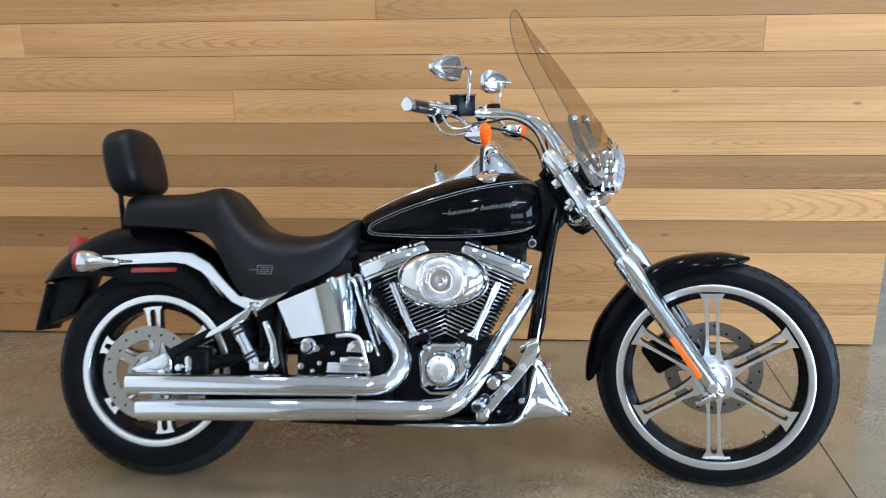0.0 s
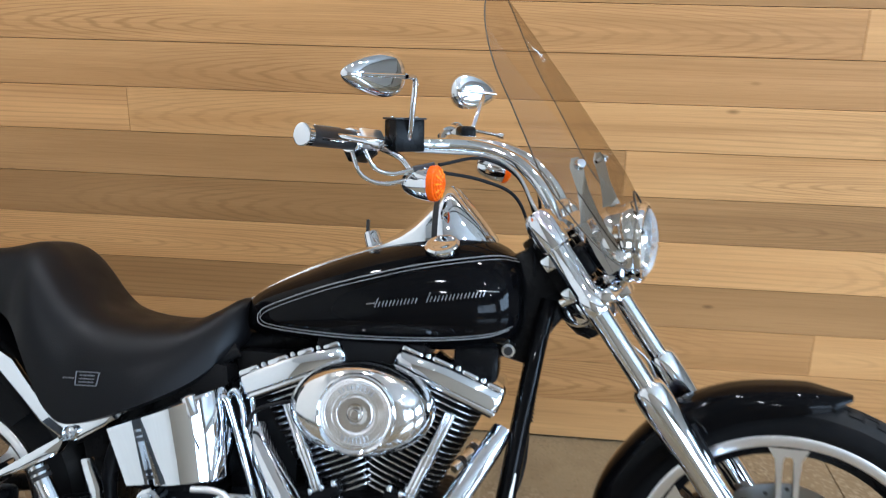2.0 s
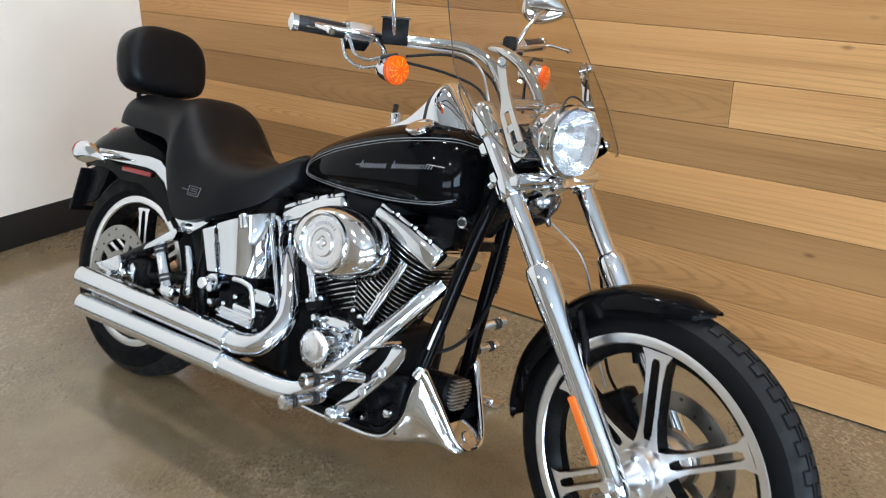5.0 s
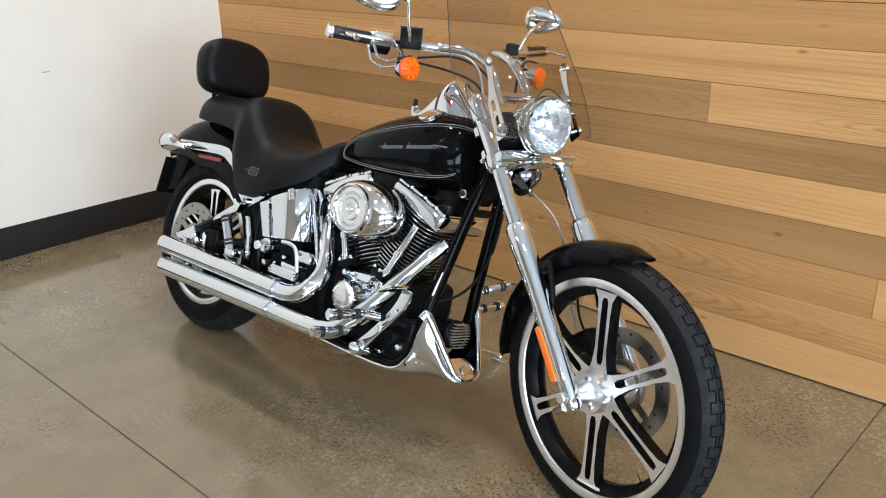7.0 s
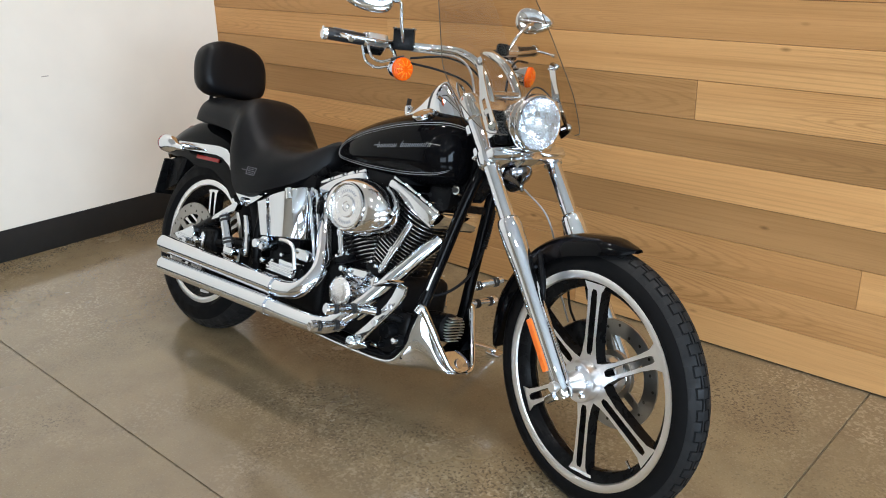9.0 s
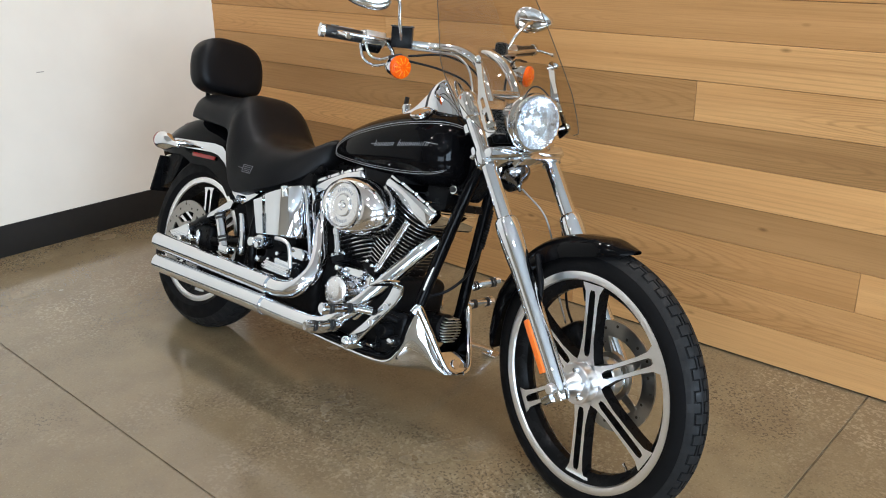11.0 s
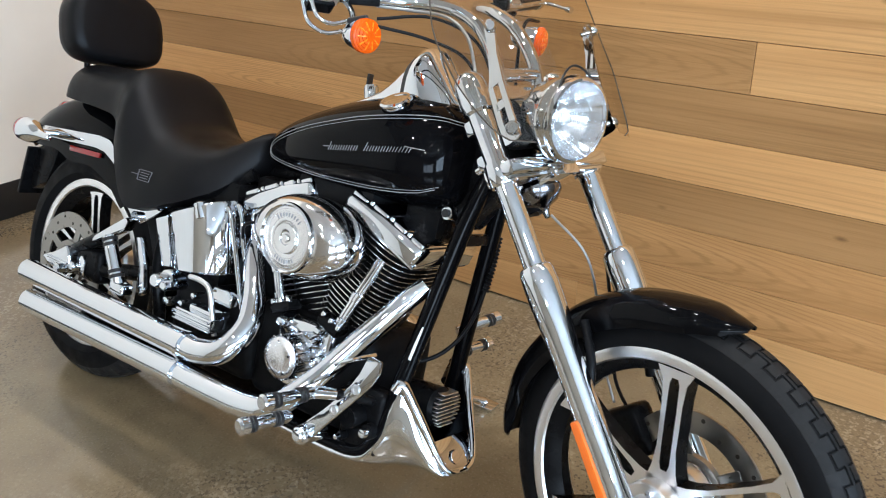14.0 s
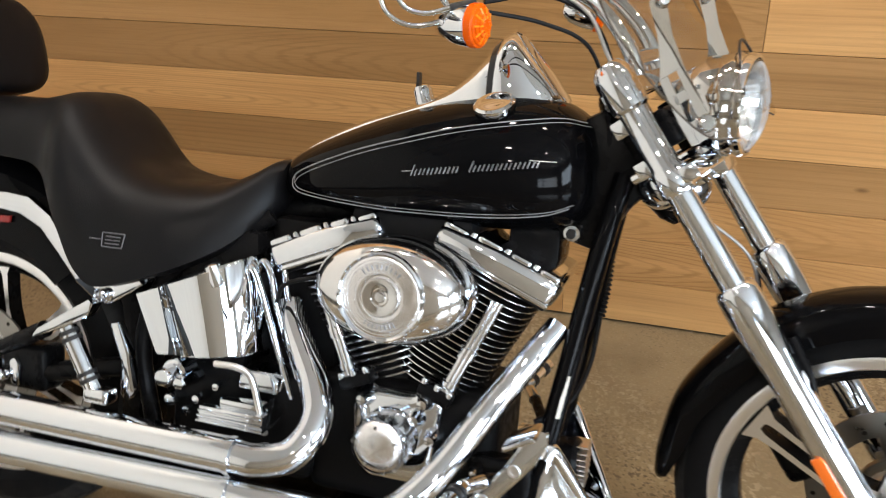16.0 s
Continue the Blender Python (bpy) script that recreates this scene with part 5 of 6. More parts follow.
# oil tank and its lines
OILT = [(-0.408, -0.156), (-0.405, -0.1625), (-0.385, -0.1645), (-0.365, -0.1652), (-0.354, -0.168), (-0.34, -0.177), (-0.32, -0.185), (-0.295, -0.189), (-0.27, -0.189), (-0.248, -0.184), (-0.228, -0.174), (-0.212, -0.159), (-0.201, -0.139), (-0.195, -0.1)]
rings = []
for t in (0.0, 0.03, 0.5, 0.97, 1.0):
    g = 0.006 if t in (0.0, 1.0) else 0.0
    ring = []
    for u, v in OILT:
        f = (u + 0.408) / 0.213
        lo = Vector((-0.375 + 0.198 * f, 0, 0.437 + 0.03 * f))
        hi = Vector((-0.423 + 0.22 * f, 0, 0.547 + 0.09 * f))
        p = lo.lerp(hi, t)
        ring.append(Vector((p.x, v + g, p.z)))
    f0, f1 = ring[0], ring[-1]
    ring += [Vector((f1.x, 0.12, f1.z)), Vector((f0.x, 0.12, f0.z))]
    rings.append(ring)
oil = part("oil_tank", loft(rings), CHROME, bike, "wrap-round chrome oil tank", angle=40)
part("oil_cap", lathe([(0.0, 0.03), (0.011, 0.029), (0.0155, 0.025), (0.0165, 0.0), (0.016, -0.01), (0.0, -0.018)], (-0.25, -0.168, 0.595), (-0.38, -0.02, 0.92), 28), CHROME, oil)
for k, pts in enumerate((((-0.205, -0.11, 0.60), (-0.188, -0.12, 0.628), (-0.172, -0.118, 0.60), (-0.162, -0.115, 0.55), (-0.125, -0.11, 0.44), (-0.10, -0.11, 0.36)),
                         ((-0.19, -0.095, 0.61), (-0.172, -0.1, 0.636), (-0.158, -0.098, 0.61), (-0.15, -0.095, 0.56), (-0.11, -0.095, 0.45), (-0.085, -0.1, 0.38)),
                         ((-0.215, -0.13, 0.60), (-0.2, -0.138, 0.618), (-0.186, -0.132, 0.585), (-0.15, -0.125, 0.47), (-0.12, -0.125, 0.39)))):
    part("oil_line", tube(pts, 0.0062, sides=12), CHROME, bike, "chrome oil line")
part("brake_line", tube([(-0.235, -0.19, 0.453), (-0.19, -0.195, 0.455), (-0.165, -0.19, 0.44), (-0.15, -0.185, 0.385), (-0.14, -0.18, 0.34)], 0.006, sides=12), SATIN, bike)
part("master_cylinder", box(-0.26, -0.135, -0.20, -0.13, 0.345, 0.378, 0.006), CHROME, bike, "ribbed chrome brake master cylinder")
for k in range(3):
    part("cylinder_rib", box(-0.262 + 0.002 * k, -0.133 - 0.003 * k, -0.205, -0.128, 0.349 + 0.0095 * k, 0.3535 + 0.0095 * k, 0.0015), CHROME, bike)
part("cylinder_lid", box(-0.225, -0.145, -0.19, -0.135, 0.376, 0.392, 0.005), CHROME, bike)
part("starter_cap", slab([(-0.215, 0, 0.40), (-0.135, 0, 0.40), (-0.135, 0, 0.425), (-0.15, 0, 0.438), (-0.195, 0, 0.438), (-0.212, 0, 0.425)], (0, -0.15, 0), (0, 0.06, 0), 0.006, 3), CHROME, bike, "chrome starter end cover")
part("banjo_fitting", lathe([(0.0, -0.225), (0.014, -0.224), (0.018, -0.218), (0.018, -0.19), (0.024, -0.188), (0.024, -0.15)], (-0.318, 0, 0.422), (0, 1, 0), 12), CHROME, bike)
part("fitting_nut", lathe([(0.0, -0.225), (0.01, -0.224), (0.012, -0.218), (0.012, -0.16)], (-0.285, 0, 0.418), (0, 1, 0), 6), CHROME, bike)
for x, z, r in ((-0.345, 0.36, 0.012), (-0.29, 0.37, 0.009), (-0.25, 0.40, 0.008), (-0.215, 0.37, 0.009), (-0.31, 0.345, 0.01)):
    part("case_bolt", lathe([(0.0, -0.165), (r * 0.8, -0.164), (r, -0.158), (r, -0.12)], (x, 0, z), (0, 1, 0), 12), CHROME, bike)
part("engine_plate", box(-0.21, -0.07, -0.06, 0.1, 0.40, 0.70, 0.02), BLACK_CRINKLE, bike)
part("battery_box", box(-0.39, -0.22, -0.12, 0.12, 0.42, 0.56, 0.015), BLACK_SATIN, bike)
part("under_seat_pan", box(-0.5, -0.2, -0.115, 0.115, 0.56, 0.68, 0.03), BLACK_SATIN, bike)

# swing arm, axle cover, struts
for s in (-1, 1):
    part("swing_arm", tube([(-0.42, s * 0.125, 0.40), (-0.55, s * 0.135, 0.375), (-0.70, s * 0.145, 0.345), (-0.83, s * 0.148, 0.325)], 0.02, sides=12), BLACK_SATIN, bike)
    part("arm_strut", tube([(-0.745, s * 0.155, 0.385), (-0.615, s * 0.165, 0.452)], 0.0165, sides=14), BLACK_SATIN, bike)
    part("strut_cover", slab([(-0.63, 0, 0.436), (-0.615, 0, 0.458), (-0.54, 0, 0.505), (-0.5, 0, 0.53), (-0.488, 0, 0.522), (-0.5, 0, 0.495), (-0.56, 0, 0.465)], (0, s * 0.162, 0), (0, s * 0.028, 0), 0.006), CHROME, bike)
    fs = part("fender_strut", slab([(-1.0, 0, 0.678), (-0.9, 0, 0.684), (-0.74, 0, 0.694), (-0.69, 0, 0.69), (-0.635, 0, 0.66), (-0.575, 0, 0.598), (-0.535, 0, 0.562), (-0.47, 0, 0.556), (-0.40, 0, 0.588), (-0.378, 0, 0.598), (-0.372, 0, 0.586), (-0.43, 0, 0.545), (-0.475, 0, 0.518), (-0.505, 0, 0.518), (-0.56, 0, 0.545), (-0.61, 0, 0.59), (-0.66, 0, 0.632), (-0.71, 0, 0.655), (-0.75, 0, 0.659), (-0.9, 0, 0.652), (-1.0, 0, 0.65)], (0, s * 0.112, 0), (0, s * 0.016, 0), 0.004), CHROME, bike, "chrome fender strut")
    for v in fs.data.vertices:
        v.co.y += s * 0.034 * max(0.0, min(1.0, (v.co.x + 0.66) / 0.16))
    part("strut_bolt", lathe([(0.0, -0.006), (0.006, -0.006), (0.0065, -0.003), (0.012, -0.002), (0.013, 0.0), (0.013, 0.01)], (-0.488, s * 0.163, 0.535), (0, -s * -1.0, 0), 24), CHROME, bike)
    part("strut_nut", lathe([(0.0, -0.01), (0.008, -0.01), (0.0095, -0.006), (0.0095, 0.012)], (-0.394, s * 0.164, 0.578), (0, s * -1.0 * -1.0, 0), 12), CHROME, bike)
    # chrome shock dressing
    sh = tube([(-0.528, s * 0.208, 0.478), (-0.468, s * 0.208, 0.368)], 0.0165, sides=20)
    so = part("peg_stay", sh, CHROME, bike, "chrome passenger peg folded up")
    for t in (0.08, 0.18, 0.72, 0.82):
        p = Vector((-0.528, s * 0.208, 0.478)).lerp(Vector((-0.468, s * 0.208, 0.368)), t)
        d = Vector((0.06, 0, -0.11)).normalized()
        part("rubber_ring", tube([p - d * 0.004, p + d * 0.004], 0.0185, sides=20), PLASTIC, so)
    part("stay_foot", box(-0.482, -0.43, s * 0.208 - 0.018, s * 0.208 + 0.018, 0.35, 0.378, 0.009, 3), CHROME, so)
    part("side_trim", slab([(-0.458, 0, 0.49), (-0.44, 0, 0.495), (-0.415, 0, 0.44), (-0.402, 0, 0.37), (-0.415, 0, 0.352), (-0.435, 0, 0.36), (-0.432, 0, 0.42)], (0, s * 0.165, 0), (0, s * 0.02, 0), 0.006), CHROME, bike)
    # rear turn signal
    sig = part("rear_signal", lathe([(0.0, -0.10), (0.008, -0.095), (0.012, -0.06), (0.018, -0.045), (0.03, -0.02), (0.033, 0.0), (0.033, 0.02), (0.0, 0.02)], (-0.994, s * 0.17, 0.66), (-1, 0, 0.05), 32), CHROME, bike, "chrome bullet rear signal with a red lens")
    part("lens", lathe([(0.032, 0.019), (0.033, 0.024), (0.03, 0.034), (0.02, 0.04), (0.0, 0.041)], (-0.994, s * 0.17, 0.66), (-1, 0, 0.05), 32), RED, sig)
    part("signal_stalk", tube([(-0.93, s * 0.12, 0.665), (-0.95, s * 0.168, 0.663)], 0.009), CHROME, bike)
    part("side_reflector", slab([(-0.885, 0, 0.628), (-0.745, 0, 0.632), (-0.742, 0, 0.646), (-0.885, 0, 0.643)], (0, s * 0.111, 0), (0, s * 0.006, 0), 0.002), RED, bike, "red side reflector")
    # pegs with rubber bands
    for a, b in ((((0.235, 0.245, 0.353), (0.221, 0.37, 0.349)), ((0.205, 0.27, 0.298), (0.180, 0.378, 0.288))) if s < 0 else (((0.214, 0.26, 0.41), (0.261, 0.37, 0.447)), ((0.221, 0.27, 0.353), (0.246, 0.375, 0.375)))):
        a, b = Vector((a[0], s * a[1], a[2])), Vector((b[0], s * b[1], b[2]))
        d = (b - a).normalized()
        pg = part("foot_peg", lathe([(0.0, 0.0), (0.009, 0.0), (0.013, 0.01), (0.013, (b - a).length - 0.024), (0.0165, (b - a).length - 0.02), (0.0165, (b - a).length - 0.004), (0.012, (b - a).length), (0.0, (b - a).length)], a, d, 24), CHROME, bike, "chrome foot peg with rubber rings")
        for t in (0.22, 0.3, 0.72, 0.8):
            p = a + (b - a) * t
            part("rubber_ring", tube([p - d * 0.003, p + d * 0.003], 0.0155, sides=20), PLASTIC, pg)
    peg_arm = part("peg_arm", tube([(0.29, s * 0.13, 0.33), (0.268, s * 0.178, 0.343), (0.25, s * 0.218, 0.35)], 0.011, sides=14), BLACK_SATIN, bike)
    part("peg_knuckle", tube([(0.254, s * 0.208, 0.349), (0.236, s * 0.248, 0.353)], 0.0125, sides=14), CHROME, peg_arm)
part("axle_cover", slab([(-0.855, 0, 0.345), (-0.825, 0, 0.325), (-0.735, 0, 0.325), (-0.725, 0, 0.345), (-0.73, 0, 0.375), (-0.745, 0, 0.398), (-0.80, 0, 0.368)], (0, -0.182, 0), (0, 0.04, 0), 0.007, 3), CHROME, bike, "chrome rear axle cover")
for w in (0.335, 0.348):
    part("cover_ridge", box(-0.82, -0.73, -0.188, -0.18, w, w + 0.006, 0.002), CHROME, bike)
part("axle_nut", lathe([(0.0, -0.205), (0.011, -0.204), (0.014, -0.198), (0.014, -0.16)], (-0.748, 0, 0.338), (0, 1, 0), 6), CHROME, bike)
part("caliper", box(-0.73, -0.62, -0.165, -0.10, 0.32, 0.41, 0.018, 3), BLACK_SATIN, bike, "black rear brake caliper")
part("caliper_trim", slab([(-0.69, 0, 0.335), (-0.672, 0, 0.33), (-0.668, 0, 0.375), (-0.68, 0, 0.388), (-0.692, 0, 0.38)], (0, -0.176, 0), (0, 0.012, 0), 0.005), CHROME, bike)
part("caliper_bolt", lathe([(0.0, -0.19), (0.01, -0.189), (0.013, -0.183), (0.013, -0.15)], (-0.705, 0, 0.352), (0, 1, 0), 16), CHROME, bike)
part("drive_belt_guard", box(-0.78, -0.45, 0.12, 0.135, 0.37, 0.40, 0.005), BLACK_SATIN, bike)
part("inner_fender", slab([(-0.5, 0, 0.22), (-0.46, 0, 0.22), (-0.44, 0, 0.5), (-0.47, 0, 0.62), (-0.52, 0, 0.62), (-0.49, 0, 0.45)], (0, -0.1, 0), (0, 0.2, 0), 0.01), BLACK_SATIN, bike)

# tail lamp and number plate holder
tail = part("tail_lamp", lathe([(0.0, 0.05), (0.03, 0.046), (0.05, 0.03), (0.056, 0.0), (0.05, -0.03)], (-1.098, 0, 0.692), (-0.72, 0, 0.69), 32, sx=0.5, sy=0.8), RED, bike, "red tail lamp lens")
part("lamp_base", lathe([(0.058, 0.004), (0.062, -0.004), (0.06, -0.04), (0.0, -0.04)], (-1.098, 0, 0.692), (-0.72, 0, 0.69), 32, sx=0.5, sy=0.8), CHROME, tail)
part("plate_holder", box(-0.012, 0.0, -0.07, 0.07, -0.072, 0.078, 0.004), BLACK_SATIN, bike, "empty black number plate holder", Matrix.Translation((-1.185, 0, 0.512)) @ Matrix.Rotation(radians(13), 4, "Y"))
part("holder_arm", slab([(-1.19, 0, 0.58), (-1.10, 0, 0.62), (-1.05, 0, 0.62), (-1.07, 0, 0.56), (-1.10, 0, 0.5), (-1.18, 0, 0.46)], (0, -0.045, 0), (0, 0.09, 0), 0.006), BLACK_SATIN, bike)

# chin spoiler: a chromed scoop under the frame, rising to a pointed bow
SP = [(-0.335, 0.196, 0.206, 0.10, 0.10), (-0.2, 0.184, 0.206, 0.125, 0.118), (0.0, 0.178, 0.204, 0.14, 0.128), (0.2, 0.179, 0.206, 0.141, 0.128), (0.26, 0.182, 0.212, 0.138, 0.126), (0.285, 0.184, 0.228, 0.136, 0.124), (0.305, 0.186, 0.262, 0.134, 0.122), (0.322, 0.188, 0.318, 0.13, 0.12), (0.334, 0.19, 0.372, 0.126, 0.117), (0.342, 0.191, 0.384, 0.122, 0.113), (0.352, 0.192, 0.374, 0.118, 0.108), (0.371, 0.195, 0.341, 0.108, 0.096),
      (0.39, 0.198, 0.309, 0.1, 0.084), (0.406, 0.2, 0.282, 0.094, 0.075), (0.425, 0.202, 0.25, 0.085, 0.064), (0.438, 0.204, 0.229, 0.074, 0.053), (0.447, 0.206, 0.218, 0.06, 0.04), (0.453, 0.209, 0.214, 0.036, 0.024)]
rings = []
for k in range(57):
    u = -0.335 + 0.788 * (k / 56) ** 0.7
    low, high, hb_, ht = interp(SP, u)
    wide, full = max(hb_, ht), interp(((-0.335, 5.0), (0.2, 5.0), (0.3, 4.0), (0.36, 3.2), (0.453, 2.8)), u)[0]
    line = [(-ht + 0.006, high - 0.002)]
    for f in (0.0, 0.04, 0.15, 0.3, 0.45, 0.58, 0.7, 0.8, 0.88, 0.94, 0.98, 1.0):
        line.append((-(wide * (1 - f ** full) ** (1 / full) - (wide - ht) * (1 - f) ** 3), high + (low - high) * f))
    line += [(-y, z) for y, z in line[-2::-1]]
    outer = [Vector((u, y, z)) for y, z in line]
    lip = high - interp(((-0.335, 0.4), (0.35, 0.4), (0.385, 0.075), (0.41, 0.028), (0.43, 0.012), (0.453, 0.002)), u)[0]
    inner = [Vector((u, y * 0.965, max(lip, z + (0.004 if 0 < i < len(line) - 1 else 0.0)))) for i, (y, z) in enumerate(line)]
    rings.append(outer + inner[::-1])
part("chin_spoiler", loft(rings), CHROME, bike, "chrome chin spoiler under the frame", angle=50)
for s in (-1, 1):
    part("spoiler_rim", tube([(0.335, s * 0.12, 0.366), (0.342, s * 0.114, 0.382), (0.352, s * 0.109, 0.372), (0.371, s * 0.097, 0.34), (0.39, s * 0.085, 0.308), (0.406, s * 0.076, 0.281), (0.425, s * 0.064, 0.249), (0.438, s * 0.052, 0.228), (0.447, s * 0.036, 0.217), (0.451, s * 0.014, 0.213)], lambda t: 0.0135 - 0.008 * t, sides=14), CHROME, bike)
part("spoiler_badge", lathe([(0.0, 0.003), (0.014, 0.003), (0.016, 0.0), (0.016, -0.004)], (0.428, 0.0, 0.233), (0.85, 0.0, 0.5), 24), CHROME, bike)
of = part("oil_filter", lathe([(0.0, 0.075), (0.035, 0.073), (0.042, 0.065), (0.043, 0.0), (0.04, -0.04), (0.0, -0.04)], (0.31, 0.0, 0.318), (0.9, -0.1, 0.12), 32), BLACK_SATIN, bike, "finned black cooler in the chin scoop")
for k in range(9):
    h = -0.034 + 0.0085 * k
    hw = math.sqrt(max(0.042 ** 2 - h * h, 0.0004))
    part("cooler_fin", box(0.365, 0.392, -hw, hw, 0.325 + h - 0.0013, 0.325 + h + 0.0013, 0.0008, 1), SATIN, of)
bracket = part("control_bracket", box(0.212, 0.318, -0.13, -0.08, 0.214, 0.352, 0.016, 3), BLACK_SATIN, bike, "black master cylinder and control bracket")
part("cylinder", lathe([(0.0, -0.162), (0.02, -0.161), (0.025, -0.152), (0.027, -0.12), (0.0, -0.12)], (0.258, 0, 0.29), (0, 1, 0), 24), BLACK_SATIN, bracket)
part("bracket_rib", slab([(0.222, 0, 0.305), (0.3, 0, 0.325), (0.302, 0, 0.337), (0.222, 0, 0.32)], (0, -0.14, 0), (0, 0.02, 0), 0.003), BLACK_SATIN, bracket)
for x, z, r in ((0.3, 0.272, 0.0105), (0.235, 0.24, 0.006), (0.226, 0.335, 0.006)):
    part("bolt_washer", lathe([(0.0, -0.148), (r * 1.5, -0.147), (r * 1.6, -0.142), (r * 1.6, -0.12)], (x, 0, z), (0, 1, 0), 16), BLACK_SATIN, bracket)
    part("bracket_bolt", lathe([(0.0, -0.162), (r * 0.8, -0.161), (r, -0.156), (r, -0.14)], (x, 0, z), (0, 1, 0), 12), CHROME, bracket)
# brake pedal: a slim flat lever with bored eyes, and its pad across the top
LEVER = [(0.186, 0.236, 0.018), (0.208, 0.262, 0.017), (0.236, 0.293, 0.0145), (0.268, 0.33, 0.0145), (0.298, 0.368, 0.0155), (0.318, 0.398, 0.0175), (0.33, 0.425, 0.019), (0.333, 0.446, 0.016)]
sides_ = []
for k, (x, z, w) in enumerate(LEVER):
    (xa, za, _), (xb, zb, _) = LEVER[max(k - 1, 0)], LEVER[min(k + 1, len(LEVER) - 1)]
    d = Vector((xb - xa, 0, zb - za)).normalized() * w
    sides_.append(((x + d.z, 0, z - d.x), (x - d.z, 0, z + d.x)))
pedal = part("brake_pedal", slab([a for a, b in sides_] + [b for a, b in reversed(sides_)], (0, -0.204, 0), (0, 0.009, 0), 0.003), CHROME, bike, "slim chrome brake pedal lever")
part("pedal_pivot", lathe([(0.0, -0.024), (0.01, -0.023), (0.013, -0.018), (0.017, -0.017), (0.02, -0.012), (0.021, 0.0), (0.021, 0.05)], (0.19, -0.205, 0.239), (0, 1, 0), 24), CHROME, pedal)
part("pedal_pad", box(-0.026, 0.026, -0.04, 0.03, -0.004, 0.004, 0.0035), CHROME, pedal, "dark polished pedal pad", Matrix.Translation((0.318, -0.238, 0.447)) @ Matrix.Rotation(radians(-28), 4, "Y"))
for x, z in ((0.302, 0.374), (0.256, 0.316)):
    part("lever_eye", lathe([(0.0, -0.003), (0.005, -0.003), (0.0055, -0.005), (0.0095, -0.005), (0.0105, -0.001)], (x, -0.203, z), (0, 1, 0), 20), SATIN, pedal)
part("side_stand", tube([(0.10, 0.12, 0.2), (0.13, 0.22, 0.21), (0.17, 0.38, 0.2), (0.195, 0.475, 0.183), (0.205, 0.49, 0.176)], 0.009), CHROME, bike, "chrome side stand")
part("stand_foot", box(-0.03, 0.03, -0.02, 0.02, -0.004, 0.008, 0.004), CHROME, bike, "", Matrix.Translation((0.205, 0.495, 0.1665)) @ Matrix.Rotation(radians(18.7), 4, "X"))
part("front_caliper", box(-0.075, 0.03, 0.05, 0.11, 0.05, 0.15, 0.018, 3), BLACK_SATIN, bike, "black front brake caliper", FORK @ Matrix.Translation((-0.02, 0, 0.02)))
for s in (-1, 1):
    part("fender_mount", tube([(0.045, s * 0.088, 0.21), (0.07, s * 0.078, 0.27), (0.075, s * 0.064, 0.34)], 0.009), BLACK_SATIN, bike, "", FORK)
    part("fork_rear_bolt", lathe([(0.0, -0.012), (0.007, -0.011), (0.008, -0.004), (0.008, 0.02)], (0.025, s * 0.118, 0.66), (-1, 0, 0), 12), CHROME, bike, "", FORK)
# stem cover: chrome with the dark surroundings it mirrors set as base colour
part("horn_cover", lathe([(0.0, -0.06), (0.005, -0.058), (0.007, -0.046), (0.012, -0.038), (0.03, -0.03), (0.044, -0.014), (0.046, 0.0), (0.0, 0.0)], (0.02, 0, 0.606), (0.0, 0, 1), 32), material("dark_chrome", (0.2, 0.2, 0.21), 0.16, 1.0, grain=0.3, scale=40), bike, "pressed chrome stem cover, its dark reflection put into the colour", FORK)
part("horn_plate", lathe([(0.0, -0.02), (0.02, -0.018), (0.032, -0.008), (0.034, 0.0), (0.0, 0.004)], (0.46, -0.05, 0.815), (0.3, 1, 0.3), 28), CHROME, bike)

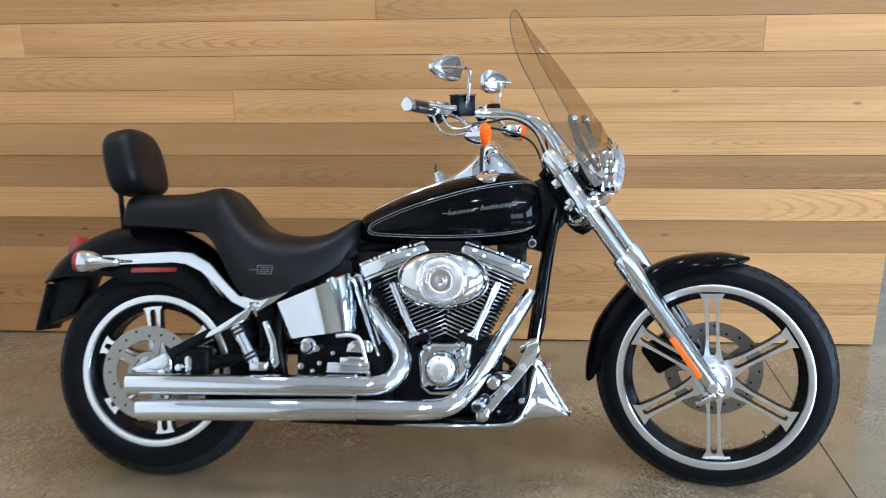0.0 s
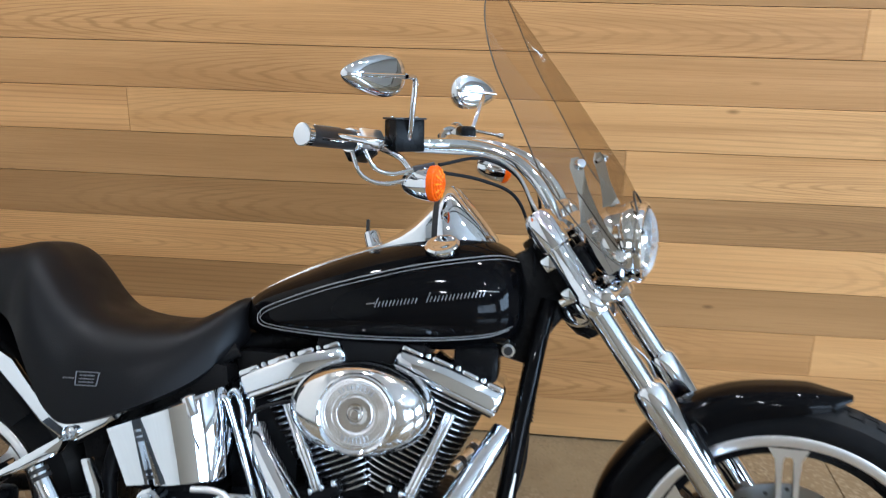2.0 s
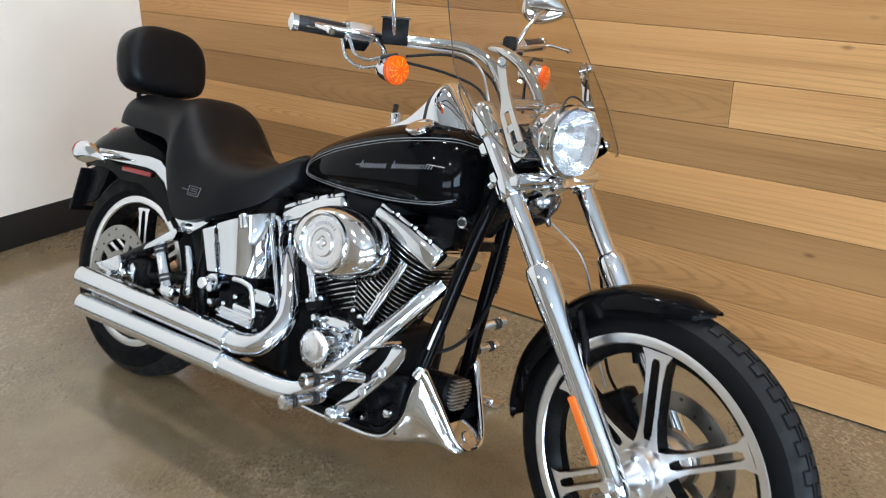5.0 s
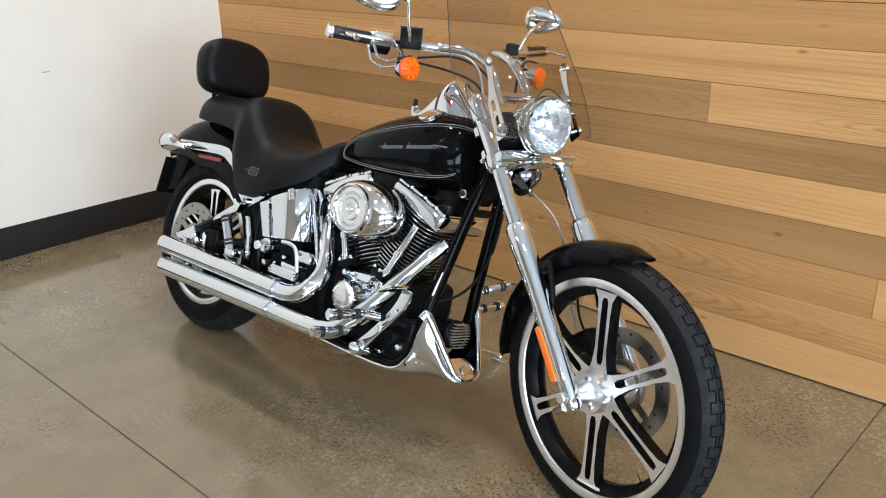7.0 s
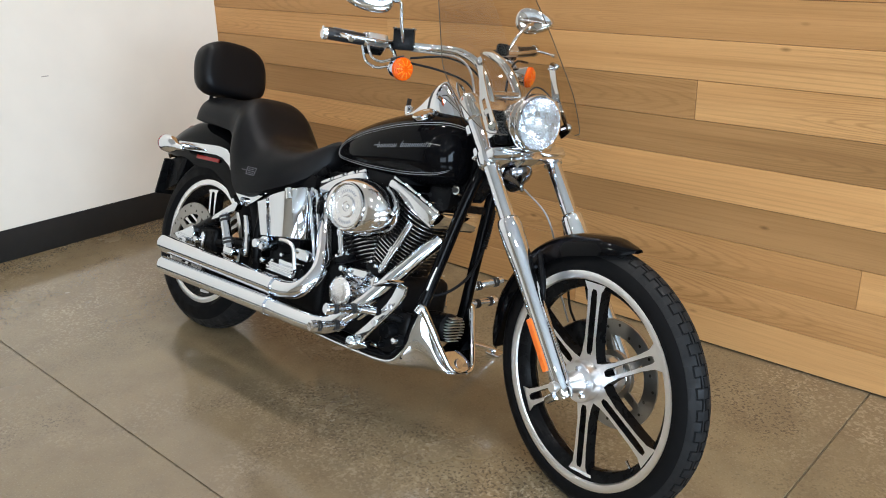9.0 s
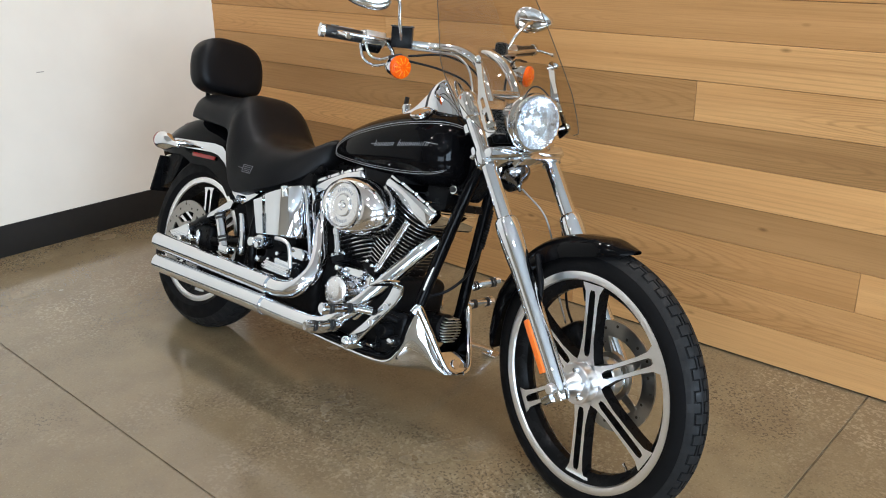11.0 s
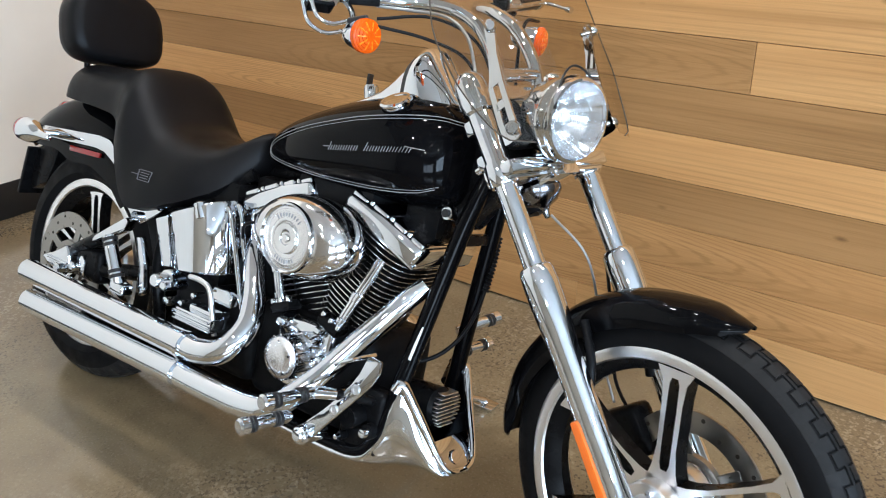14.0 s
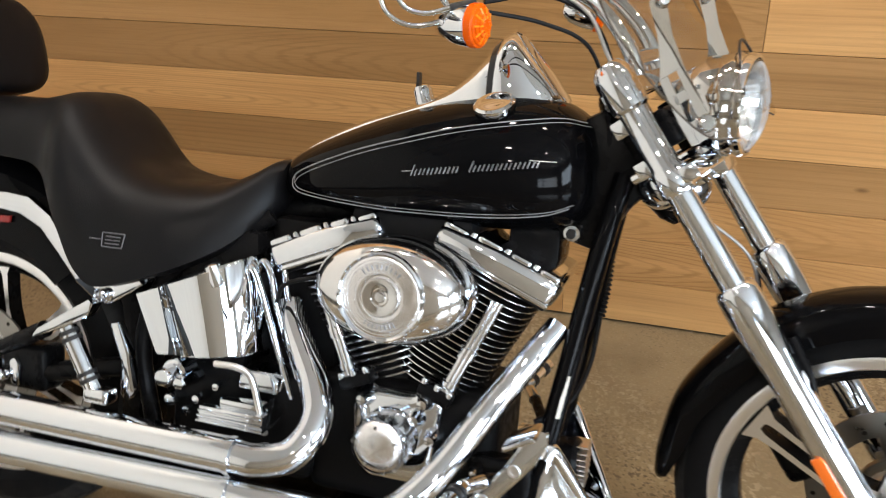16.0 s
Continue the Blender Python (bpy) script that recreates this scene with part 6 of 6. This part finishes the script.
# cables and hoses
for pts, r, mat in (
    ([(-0.02, -0.21, 0.99), (0.03, -0.12, 0.965), (0.05, -0.05, 0.90), (0.02, -0.02, 0.80), (-0.02, -0.02, 0.70)], 0.0033, CABLE),
    ([(-0.03, -0.23, 0.985), (0.01, -0.13, 0.93), (0.03, -0.07, 0.87), (0.0, -0.05, 0.78), (-0.05, -0.04, 0.70)], 0.0033, CABLE),
    ([(0.0, 0.21, 0.99), (0.04, 0.12, 0.96), (0.05, 0.05, 0.88), (0.0, 0.04, 0.78), (-0.06, 0.05, 0.66)], 0.0036, CABLE),
    ([(-0.06, -0.165, 1.045), (-0.02, -0.12, 1.012), (0.035, -0.09, 0.965), (0.06, -0.082, 0.91), (0.055, -0.085, 0.85), (0.055, -0.095, 0.82)], 0.0032, GREY_CABLE),
    ([(0.03, 0.10, 0.43), (-0.01, 0.105, 0.33), (-0.05, 0.1, 0.22), (-0.03, 0.09, 0.13)], 0.0035, CABLE),
    ([(0.03, 0.0, 0.55), (0.05, 0.03, 0.46), (0.01, 0.06, 0.37), (-0.04, 0.08, 0.30), (-0.06, 0.085, 0.18)], 0.0026, GREY_CABLE),
):
    part("cable", tube(pts, r, sides=8), mat, bike, "", FORK)
for k, pts in enumerate(([(-0.095, -0.285, 1.075), (-0.10, -0.278, 1.04), (-0.083, -0.264, 1.016), (-0.05, -0.248, 1.003)], [(-0.115, -0.29, 1.085), (-0.126, -0.284, 1.045), (-0.108, -0.268, 1.012), (-0.065, -0.248, 0.992)])):
    part("cable_elbow", tube(pts, 0.004, sides=10), CHROME, bike, "chrome cable elbow", FORK)
part("cable_boot", tube([(0.385, 0.074, 0.69), (0.383, 0.074, 0.63), (0.378, 0.073, 0.572)], lambda t: 0.0085 + 0.002 * math.sin(90 * t), n=30, sides=12), CABLE, bike, "ribbed black cable boot")
for a, b in (((-0.052, -0.25, 1.003), (-0.02, -0.232, 0.99)), ((-0.067, -0.25, 0.992), (-0.03, -0.236, 0.982))):
    part("cable_adjuster", tube([a, b], 0.0065, sides=10), PLASTIC, bike, "", FORK)
part("clutch_cable", tube([(0.38, 0.06, 0.80), (0.385, 0.074, 0.69), (0.378, 0.073, 0.572), (0.373, 0.04, 0.49), (0.352, -0.01, 0.435), (0.30, -0.05, 0.40)], 0.0045), CABLE, bike)
part("spark_lead", tube([(-0.16, -0.12, 0.56), (-0.13, -0.14, 0.60), (-0.05, -0.11, 0.62)], 0.004), CABLE, bike)
